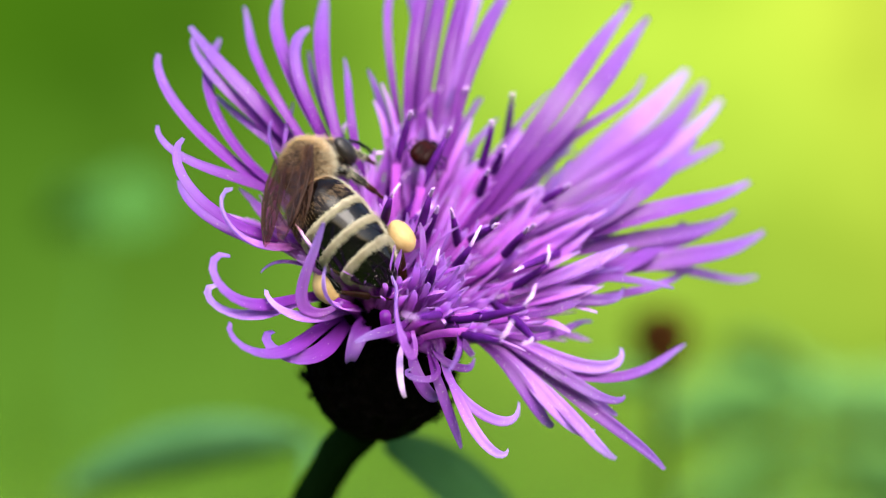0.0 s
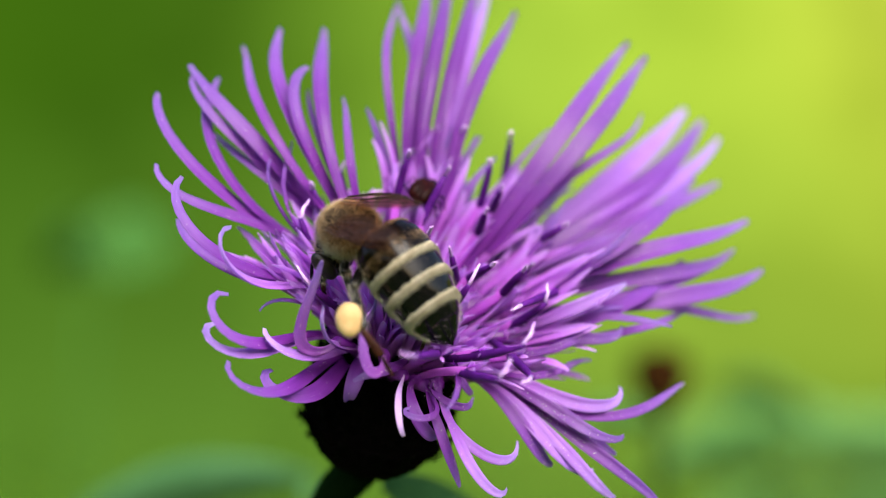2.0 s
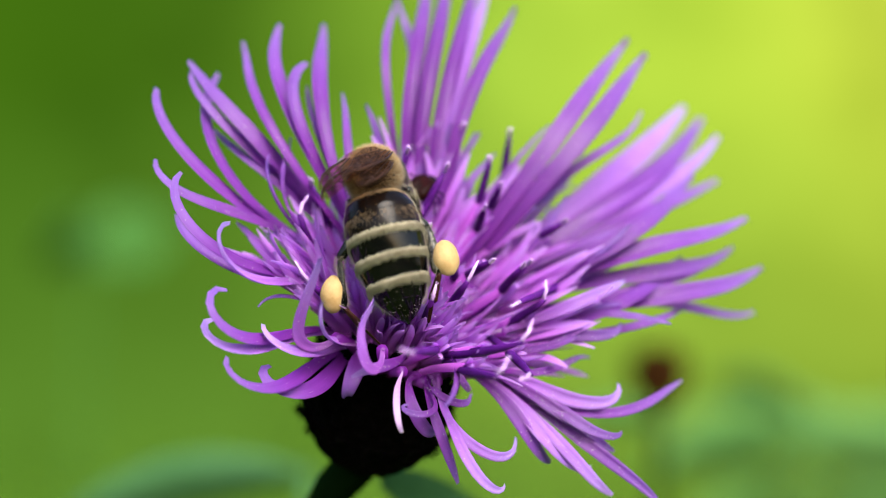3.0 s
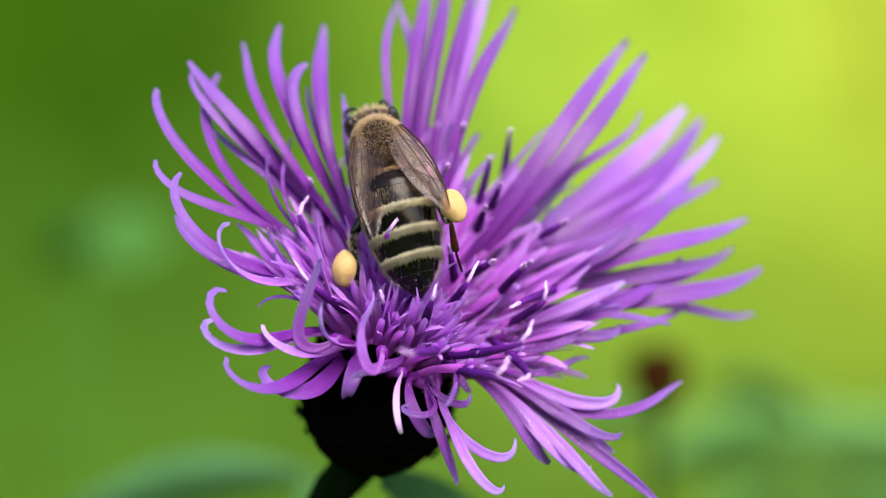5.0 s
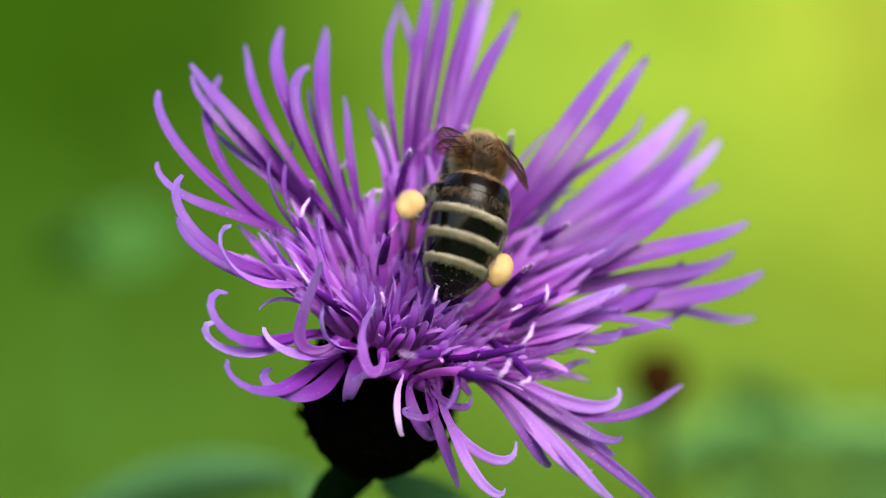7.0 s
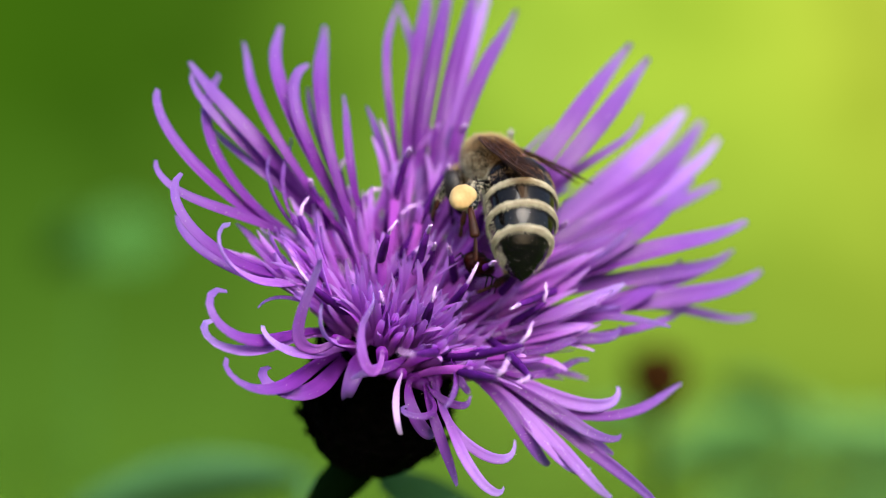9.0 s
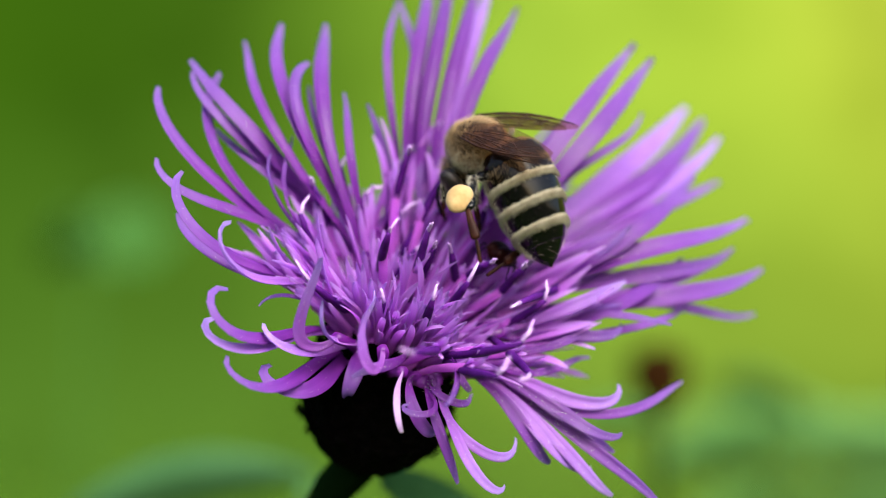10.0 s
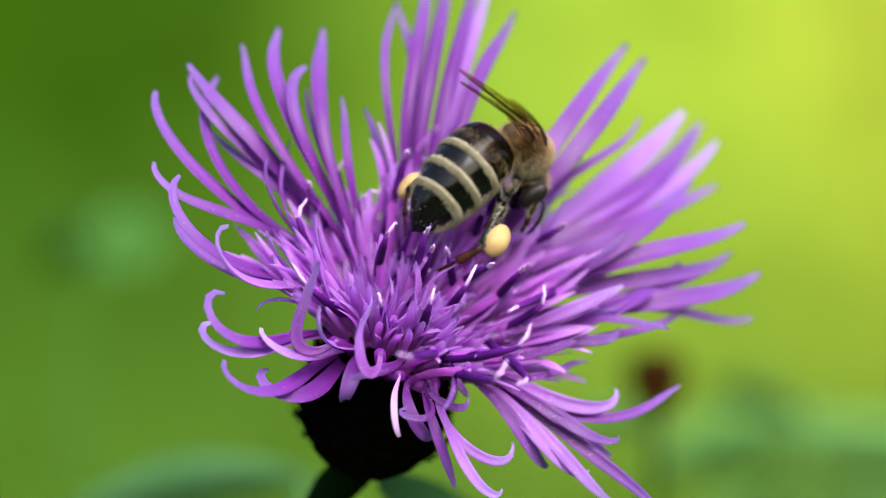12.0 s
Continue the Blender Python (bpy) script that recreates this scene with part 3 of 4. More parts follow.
marked_floret((1.9, 263, 6.0), (3.3, 251, 8.8), (2.9, 246, 9.6))
marked_floret((1.4, 2, 6.0), (1.4, 319, 8.8), (1.4, 8, 9.6))
marked_floret((2.5, 50, 6.0), (1.0, 88, 8.8), (0.9, 122, 9.6))
marked_floret((4.7, 23, 6.0), (5.2, 22, 8.8), (5.1, 19, 9.6))
marked_floret((5.2, 2, 6.0), (5.9, 356, 8.8), (5.6, 4, 9.6))
marked_floret((5.0, 293, 7.5), (7.4, 294, 11.3), (6.5, 301, 12.1))
marked_floret((6.2, 284, 7.5), (9.7, 279, 11.3), (8.9, 282, 12.1))
marked_floret((6.6, 158, 4.0), (8.7, 160, 6.2), (8.9, 153, 6.8))
marked_floret((8.7, 121, 4.0), (9.9, 127, 6.2), (10.2, 124, 6.8))
marked_floret((7.5, 138, 4.0), (9.5, 143, 6.2), (9.7, 145, 6.8))
marked_floret((4.7, 190, 4.0), (7.5, 196, 6.2), (8.5, 189, 6.8))
marked_floret((1.9, 218, 4.0), (3.4, 212, 6.2), (3.6, 203, 6.8))
marked_floret((5.4, 267, 7.5), (10.2, 252, 11.3), (11.4, 248, 12.1))
marked_floret((6.5, 115, 7.0), (7.4, 116, 10.0), (7.1, 119, 10.8))
marked_floret((4.8, 104, 7.0), (6.2, 98, 10.0), (6.1, 99, 10.8))
marked_floret((8.1, 71, 7.0), (8.5, 76, 10.0), (7.9, 79, 10.8))
marked_floret((11.3, 67, 7.0), (11.7, 73, 10.0), (11.3, 74, 10.8))
marked_floret((7.9, 66, 7.0), (6.9, 67, 10.0), (6.4, 68, 10.8))
marked_floret((8.2, 44, 7.0), (8.4, 37, 10.0), (8.0, 35, 10.8))
marked_floret((4.2, 16, 7.0), (3.9, 4, 10.0), (3.7, 359, 10.8))
marked_floret((2.5, 39, 7.0), (1.9, 357, 10.0), (1.9, 342, 10.8))
marked_floret((10.3, 84, 7.0), (10.2, 90, 10.0), (10.0, 89, 10.8))
marked_floret((6.1, 65, 7.0), (4.3, 68, 10.0), (3.8, 69, 10.8))
marked_floret((1.4, 158, 7.0), (2.1, 155, 10.0), (2.1, 162, 10.8))
marked_floret((3.5, 164, 7.0), (4.3, 186, 10.0), (4.1, 179, 10.8))
marked_floret((5.5, 321, 7.0), (8.6, 299, 10.0), (9.4, 289, 10.8))
marked_floret((8.2, 20, 7.0), (4.4, 326, 10.0), (4.7, 306, 10.8))


def involucre(parent):
    """The dark bud: a rounded cup covered with overlapping fringed bracts."""
    bm = bmesh.new()
    prof = [(0.0, -7.0), (1.6, -6.9), (2.9, -6.1), (3.75, -4.8), (4.1, -3.2), (4.0, -1.6), (3.75, -0.2), (3.45, 1.0), (3.1, 1.8), (0.0, 2.0)]
    seg = 40
    rings = [[bm.verts.new((r * MM * math.cos(a), r * MM * math.sin(a), z * MM)) for a in (math.tau * k / seg for k in range(seg))] for r, z in prof[1:-1]]
    for a, b in zip(rings, rings[1:]):
        for k in range(seg):
            bm.faces.new((a[k], a[(k + 1) % seg], b[(k + 1) % seg], b[k]))
    bm.faces.new(rings[0][::-1])
    bm.faces.new(rings[-1])
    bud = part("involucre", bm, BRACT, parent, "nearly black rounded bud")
    bud.matrix_local = TILT
    for row in range(10):
        z = -6.4 + row * 0.85
        r = np.interp(z, [p[1] for p in prof[1:-1]], [p[0] for p in prof[1:-1]])
        count = max(7, int(r * 4.2))
        for k in range(count):
            a = math.tau * (k + 0.5 * (row % 2)) / count + rng.uniform(-0.06, 0.06)
            bm = bmesh.new()
            o = Vector((math.cos(a), math.sin(a), 0))
            base = o * r * MM + Vector((0, 0, z * MM))
            rise = Vector((0, 0, 1)) + o * (0.45 if z < -4 else -0.02)
            pts = [base + rise * (q * 1.6 * MM) + o * ((0.12 + 0.35 * q * q) * MM) for q in (0, 0.3, 0.6, 0.85, 1.0)]
            ribbon(bm, pts, [o] * 5, 1.3 * MM, lambda s: 1.0 - 0.7 * s * s, -0.25, 0.12)
            side = o.cross(Vector((0, 0, 1)))
            for q in range(9):
                s = -1 + q / 4
                root = pts[3] + side * s * 0.35 * MM - Vector((0, 0, abs(s) * 0.5 * MM))
                tip = root + (side * s * 0.9 + Vector((0, 0, 1)) * (1.1 - 0.6 * abs(s)) + o * rng.uniform(0.1, 0.5)) * 0.6 * MM
                tube(bm, [root, tip], [0.05 * MM, 0.015 * MM], 3)
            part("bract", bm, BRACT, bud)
    return bud


TILT = pose(0.00011, 0.00020, -0.00050, -20.9, -9.3, 3.5)
involucre(knapweed)


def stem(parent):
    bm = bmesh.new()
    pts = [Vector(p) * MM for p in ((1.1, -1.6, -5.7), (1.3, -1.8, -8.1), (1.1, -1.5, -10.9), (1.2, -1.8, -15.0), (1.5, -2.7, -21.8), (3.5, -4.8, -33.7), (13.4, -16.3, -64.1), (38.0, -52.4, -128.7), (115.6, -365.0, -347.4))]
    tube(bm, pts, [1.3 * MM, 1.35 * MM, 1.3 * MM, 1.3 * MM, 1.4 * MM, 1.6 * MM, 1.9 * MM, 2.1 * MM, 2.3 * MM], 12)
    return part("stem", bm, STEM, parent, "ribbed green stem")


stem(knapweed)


# ---- plants behind ----
def leaf_part(parent, root, az, el, length, width, rise, sway, mat, label="", roll=0.0):
    bm = bmesh.new()
    line, normals = bent(root, radians(az), radians(el), length, rise, sway, 14)
    leaf_blade(bm, line, normals, width, 0.3, radians(roll))
    return part("leaf", bm, mat, parent, label)


def meadow_plant(name, x, y, top, lean, mat, leaves, label):
    """A plant rooted in the meadow: a leaning stem with a few leaves. leaves: (height, azimuth, elevation, length, width, roll)."""
    ob = new(name)
    ob.matrix_world = pose(x, y, 0)
    tagged(ob, label, "plant")
    bm = bmesh.new()
    pts = [Vector((lean[0] * q * q, lean[1] * q * q, top * q)) for q in (0, 0.2, 0.4, 0.6, 0.8, 1.0)]
    tube(bm, pts, [1.4 * MM, 1.3 * MM, 1.2 * MM, 1.0 * MM, 0.8 * MM, 0.6 * MM], 8)
    part("stem", bm, mat, ob)
    for high, az, el, length, width, roll in leaves:
        q = high / top
        leaf_part(ob, Vector((lean[0] * q * q, lean[1] * q * q, high)), az, el, length, width, (-20, -10), (10, 0), mat, "", roll)
    return ob


knap_back = Matrix(knapweed.matrix_world).inverted()


def knap_leaf(x, y, z, az, el, length, width, roll, label):
    """A leaf of the flower's own stem, given in the world."""
    ob = leaf_part(knapweed, Vector((0, 0, 0)), az, el, length, width, (-15, -10), (0, 0), LEAF, label, roll)
    ob.matrix_local = knap_back @ pose(x, y, z)


knap_leaf(-0.0038, 0.1170, 0.4992, 50, -24, 0.026, 0.0090, 55, "narrow dark green stem leaf")

TEAL_LEAF = leafy("teal_leaf", (0.058, 0.155, 0.036), (0.095, 0.21, 0.058), 40)
SOFT_LEAF = leafy("soft_leaf", (0.031, 0.098, 0.019), (0.050, 0.138, 0.030), 40)
BROWN_BUD = solid("brown_bud", (0.008, 0.003, 0.0006), (0.022, 0.008, 0.0015), 400, 0.9, spec=0.02)
DEEP_LEAF = leafy("deep_leaf", (0.042, 0.12, 0.042), (0.068, 0.165, 0.066), 40)
GRASS = leafy("grass_blades", (0.035, 0.10, 0.008), (0.11, 0.22, 0.02), 2.0)

meadow_plant("meadow_plant", 0.078, 0.380, 0.512, (0.0, 0.0), TEAL_LEAF,
             ((0.507, 172, 2, 0.034, 0.017, 60), (0.506, 12, 4, 0.042, 0.018, -60), (0.495, 200, -8, 0.036, 0.015, 50), (0.494, 335, -10, 0.036, 0.016, -55), (0.512, 150, 30, 0.022, 0.012, 40), (0.509, 60, 25, 0.026, 0.013, 20), (0.500, 250, 10, 0.026, 0.012, 35), (0.485, 160, -20, 0.034, 0.013, 60), (0.482, 20, -15, 0.04, 0.014, -50), (0.475, 0, 5, 0.04, 0.014, -40)),
             "bushy blue-green meadow plant behind the flower")
meadow_plant("meadow_plant", -0.147, 0.702, 0.597, (0.010, -0.010), SOFT_LEAF,
             ((0.582, 20, 35, 0.036, 0.028, 70), (0.587, 110, 30, 0.034, 0.024, 50), (0.582, 250, 20, 0.034, 0.022, 60)),
             "soft green meadow plant with broad leaves")
meadow_plant("meadow_plant", -0.0152, 0.1750, 0.500, (0.002, 0.004), DEEP_LEAF,
             ((0.4994, 178, 1, 0.0253, 0.0070, 50),),
             "narrow-leaved blue-green meadow plant")


def closed_bud(x, y, top):
    """An unopened brown knapweed bud on its own stem."""
    ob = new("knapweed_bud")
    ob.matrix_world = pose(x, y, 0)
    tagged(ob, "closed brown knapweed bud on a thin stem", "flower bud")
    bm = bmesh.new()
    tube(bm, [Vector((0.004 * q, 0.01 * q * (1 - q), (top - 0.003) * q)) - Vector((0.004, 0, 0)) for q in (0, 0.25, 0.5, 0.75, 1.0)], [1.4 * MM, 1.2 * MM, 1.0 * MM, 0.8 * MM, 0.7 * MM], 8)
    part("stem", bm, STEM, ob)
    bm = bmesh.new()
    ball(bm, Vector((0, 0, top)), (3.7 * MM, 3.7 * MM, 4.2 * MM), 20)
    bud = part("bud", bm, BROWN_BUD, ob, "brown scaly bud")
    for row in range(5):
        for k in range(9):
            a, up = math.tau * (k + 0.5 * (row % 2)) / 9, -2.8 + row * 1.15
            r = 3.7 * math.sqrt(max(0.05, 1 - (up / 4.3) ** 2))
            o = Vector((math.cos(a), math.sin(a), 0))
            pts = [Vector((0, 0, top)) + (o * (r + 0.1 + 0.25 * q) + Vector((0, 0, up + 1.5 * q))) * MM for q in (0, 0.4, 0.8, 1.0)]
            bm = bmesh.new()
            ribbon(bm, pts, [o] * 4, 1.8 * MM, lambda s: 1 - 0.75 * s * s, -0.3, 0.12)
            part("scale", bm, BROWN_BUD, bud)
    leaf_part(ob, Vector((0, 0, top - 0.006)), 175, 15, 0.011, 0.004, (-20, 0), (0, 0), TEAL_LEAF, "grey-green leaf", 60)


closed_bud(0.0282, 0.2300, 0.5124)


def meadow_grass():
    """Tall grass standing all round the plants."""
    r = random.Random(5)
    bm = bmesh.new()
    for _ in range(9000):
        way, far = r.uniform(0, math.tau), math.sqrt(r.uniform(0.81, 25.0))
        x, y = far * math.sin(way), far * math.cos(way)
        line, normals = bent(Vector((x, y, 0)), r.uniform(0, 6.28), radians(r.uniform(72, 88)), r.uniform(0.35, 0.5 + 0.06 * far), (r.uniform(-60, 10), 0), (0, 0), 6)
        prev = None
        for i, p in enumerate(line):
            w = 0.004 * (1 - i / 6.2)
            d = Vector((w, 0.3 * w, 0))
            pair = (bm.verts.new(p - d), bm.verts.new(p + Vector((0, -0.4 * w, 0))), bm.verts.new(p + d))
            if prev:
                bm.faces.new((prev[0], prev[1], pair[1], pair[0]))
                bm.faces.new((prev[1], prev[2], pair[2], pair[1]))
                bm.faces.new((prev[2], prev[0], pair[0], pair[2]))
            prev = pair
    return tagged(part("meadow_grass", bm, GRASS), "tall green meadow grass blades around the plants", "grass", kind="stuff")


meadow_grass()


def small_beetle():
    """A tiny dark red beetle among the inner florets."""
    ob = new("beetle")
    tagged(ob, "tiny dark red beetle clinging among the florets", "beetle")
    bm = bmesh.new()
    ball(bm, Vector((0, 0, 0)), (1.1 * MM, 0.75 * MM, 0.6 * MM), 18)
    part("body", bm, BEETLE, ob)
    bm = bmesh.new()
    ball(bm, Vector((1.15, 0, -0.05)) * MM, (0.4 * MM, 0.45 * MM, 0.35 * MM), 12)
    part("head", bm, CHITIN, ob)
    for s in (-1, 1):
        bm = bmesh.new()
        ball(bm, Vector((-0.1, s * 0.3, 0.12)) * MM, (1.05 * MM, 0.5 * MM, 0.55 * MM), 14)
        part("wing_case", bm, BEETLE, ob, "dark red wing case")
        for x in (-0.5, 0.1, 0.7):
            bm = bmesh.new()
            tube(bm, [Vector((x, s * 0.5, -0.2)) * MM, Vector((x, s * 1.1, 0.0)) * MM, Vector((x + 0.1, s * 1.4, -0.8)) * MM], [0.07 * MM, 0.06 * MM, 0.04 * MM], 5)
            part("leg", bm, CHITIN, ob)
    ob.scale = (1.02, 1.02, 1.02)
    return ob


beetle = small_beetle()


# ---- the bee ----
bee = new("honey_bee")
bee.scale = (0.84, 0.84, 0.84)
tagged(bee, "dark honey bee with cream-banded abdomen and full pollen baskets", "bee")
hr = random.Random(11)


def on_ball(centre, radii, low=-1.0):
    def place(r):
        while True:
            v = Vector((r.gauss(0, 1), r.gauss(0, 1), r.gauss(0, 1))).normalized()
            if v.z > low:
                break
        p = Vector((centre[0] + v.x * radii[0], centre[1] + v.y * radii[1], centre[2] + v.z * radii[2])) * MM
        return p, Vector((v.x / radii[0], v.y / radii[1], v.z / radii[2])).normalized()
    return place


def bare_crown(place):
    """Thins the hair on the crown, where the dark shell shows."""
    def thinned(r):
        while True:
            p, nor = place(r)
            if not (nor.z > 0.78 and abs(nor.y) < 0.5) or r.random() < 0.3:
                return p, nor
    return thinned


def bee_body():
    bm = bmesh.new()
    ball(bm, Vector((0, 0, 0)), (1.95 * MM, 1.7 * MM, 1.6 * MM), 24)
    ball(bm, Vector((-1.3, 0, 0.75)) * MM, (0.75 * MM, 1.05 * MM, 0.6 * MM), 14)
    thorax = part("thorax", bm, THORAX, bee, "black thorax under tan hair")
    bm = bmesh.new()
    hairs(bm, hr, 9500, bare_crown(on_ball((-0.05, 0, 0), (1.95, 1.7, 1.6), -0.75)), 0.48 * MM, 0.012 * MM, Vector((-0.35, 0, 0.05)))
    part("fur", bm, HAIR, thorax, "dense tan hair")
    bm = bmesh.new()
    hairs(bm, hr, 3200, on_ball((0, 0, -0.3), (1.85, 1.75, 1.45), -1.0), 0.52 * MM, 0.012 * MM, Vector((-0.2, 0, -0.2)))
    part("fur", bm, PALE_HAIR, thorax, "paler hair on the flanks")
    bm = bmesh.new()
    ball(bm, Vector((2.4, 0, -1.45)) * MM, (1.0 * MM, 1.75 * MM, 1.5 * MM), 20)
    ball(bm, Vector((2.8, 0, -2.5)) * MM, (0.55 * MM, 0.8 * MM, 0.8 * MM), 12)
    global head
    head = part("head", bm, CHITIN, bee, "dark head")
    for s in (-1, 1):
        bm = bmesh.new()
        ball(bm, Vector((2.5, s * 1.45, -1.35)) * MM, (0.72 * MM, 0.5 * MM, 1.15 * MM), 18)
        part("eye", bm, EYE, head, "glossy black compound eye")
        bm = bmesh.new()
        tube(bm, [Vector(p) * MM for p in ((3.2, s * 0.4, -1.4), (3.7, s * 0.8, -1.2), (3.9, s * 0.95, -1.3), (4.3, s * 1.3, -2.0), (4.5, s * 1.5, -2.8), (4.5, s * 1.55, -3.4))], [0.12 * MM, 0.1 * MM, 0.12 * MM, 0.13 * MM, 0.13 * MM, 0.11 * MM], 8)
        part("antenna", bm, CHITIN, head, "black elbowed antenna")
    bm = bmesh.new()
    hairs(bm, hr, 900, on_ball((2.35, 0, -1.4), (1.0, 1.5, 1.5), -0.4), 0.5 * MM, 0.016 * MM, Vector((0.1, 0, 0.2)))
    part("fur", bm, HAIR, head, "short tan hair")


def rump(x):
    """Half width of the abdomen at x mm behind its waist."""
    return float(np.interp(x, [0, 0.3, 1.0, 2.0, 3.0, 4.5, 5.4, 6.2, 7.0, 7.6, 8.05, 8.3, 8.38], [1.45, 1.95, 2.3, 2.44, 2.45, 2.32, 2.12, 1.86, 1.45, 1.02, 0.58, 0.2, 0.04]))


def abdomen_shell(bm, x0, x1, extra0, extra1, steps, cover=1.0):
    """A band of the abdomen from x0 to x1, arched downwards behind. cover: share of the girth, from the back down."""
    seg, rings = 32, []
    for i in range(steps + 1):
        f = i / steps
        x = x0 + (x1 - x0) * f
        r = rump(x) + extra0 + (extra1 - extra0) * f
        drop = -0.022 * x * x
        span = math.pi * cover
        ring = [bm.verts.new(Vector((-x, r * math.sin(a), drop + r * 0.9 * math.cos(a))) * MM) for a in (-span + 2 * span * k / seg for k in range(seg if cover == 1.0 else seg + 1))]
        rings.append(ring)
    for a, b in zip(rings, rings[1:]):
        m = len(a)
        for k in range(m if cover == 1.0 else m - 1):
            bm.faces.new((a[k], b[k], b[(k + 1) % m], a[(k + 1) % m]))
    return rings


WAIST = (-2.1 * MM, 0, -0.15 * MM)
abdomen = new("abdomen", bpy.data.meshes.new("abdomen"))


def bee_abdomen():
    """Six overlapping plates; felt bands of pale hair on the front edge of the third to fifth."""
    bm = bmesh.new()
    rings = abdomen_shell(bm, 0.0, 8.38, -0.1, -0.02, 28)
    bm.faces.new(rings[0])
    bm.faces.new(rings[-1][::-1])
    bm.normal_update()
    bm.to_mesh(abdomen.data)
    bm.free()
    for p in abdomen.data.polygons:
        p.use_smooth = True
    abdomen.data.materials.append(CHITIN)
    abdomen.parent = bee
    abdomen.matrix_local = pose(*WAIST)
    edges = [0.1, 1.3, 2.55, 4.15, 5.75, 6.95, 8.36]
    for k in range(6):
        bm = bmesh.new()
        lip = 0.0 if k == 5 else 0.05
        abdomen_shell(bm, edges[k], edges[k + 1] + 0.10, 0.0, lip, 10)
        if k < 5:
            abdomen_shell(bm, edges[k + 1] + 0.10, edges[k + 1] + 0.13, lip, -0.02, 1)
        part("tergite", bm, UMBER if k < 2 else CHITIN, abdomen)

    def girth(r, x, spread, lift=0.0):
        a = r.uniform(-spread, spread)
        rad = rump(x) + lift
        return Vector((-x, rad * math.sin(a), -0.022 * x * x + rad * 0.9 * math.cos(a))) * MM, Vector((0, math.sin(a), math.cos(a)))

    for k, wide in ((2, 0.23), (3, 0.27), (4, 0.24)):
        bm = bmesh.new()
        abdomen_shell(bm, edges[k] + 0.10, edges[k] + 0.10 + wide * 0.6, 0.05, 0.015, 4, cover=0.78)
        hairs(bm, hr, 6000, lambda r: girth(r, edges[k] + 0.06 + wide * r.random() ** 0.9 + 0.09 * r.gauss(0, 1), 2.5, 0.03), 0.27 * MM, 0.013 * MM, Vector((-1.9, 0, 0)))
        part("hair_band", bm, BAND_HAIR, abdomen, "cream felt band of short hair")
    bm = bmesh.new()
    hairs(bm, hr, 1000, lambda r: girth(r, r.uniform(-0.1, 0.25), 2.8), 0.5 * MM, 0.014 * MM, Vector((-0.5, 0, 0)))
    part("fur", bm, HAIR, abdomen, "tan hair at the waist")
    bm = bmesh.new()
    hairs(bm, hr, 520, lambda r: girth(r, 1.6 + 0.3 * r.gauss(0, 1), 1.9), 0.28 * MM, 0.010 * MM, Vector((-1.6, 0, 0)))
    part("fur", bm, HAIR, abdomen, "thin ginger hair on the second plate")

    def flank(r):
        x, side = r.uniform(0.2, 7.4), r.choice((-1, 1))
        a, rad = side * r.uniform(1.45, 2.5), rump(x)
        return Vector((-x, rad * math.sin(a), -0.022 * x * x + rad * 0.9 * math.cos(a))) * MM, Vector((0, math.sin(a), math.cos(a)))

    bm = bmesh.new()
    hairs(bm, hr, 2600, flank, 0.36 * MM, 0.010 * MM, Vector((-0.7, 0, 0)))
    part("fur", bm, PALE_HAIR, abdomen, "pale fringe along the flanks")
    bm = bmesh.new()
    for _ in range(260):
        q, nor = girth(hr, max(hr.uniform(2.0, 8.1), hr.uniform(2.0, 8.1)), 2.6)
        if hr.random() < (0.9 if abs(nor.y) > 0.6 else 0.4):
            ball(bm, q + nor * 0.02 * MM, (hr.uniform(0.010, 0.02) * MM,) * 3, 6)
    part("pollen_dust", bm, POLLEN_GRAIN, abdomen, "scattered pale pollen grains")
    bm = bmesh.new()
    hairs(bm, hr, 420, lambda r: girth(r, r.uniform(1.7, 8.1), 3.0), 0.22 * MM, 0.007 * MM, Vector((-1.1, 0, 0)))
    part("fur", bm, DARK_HAIR, abdomen, "fine dark hair")


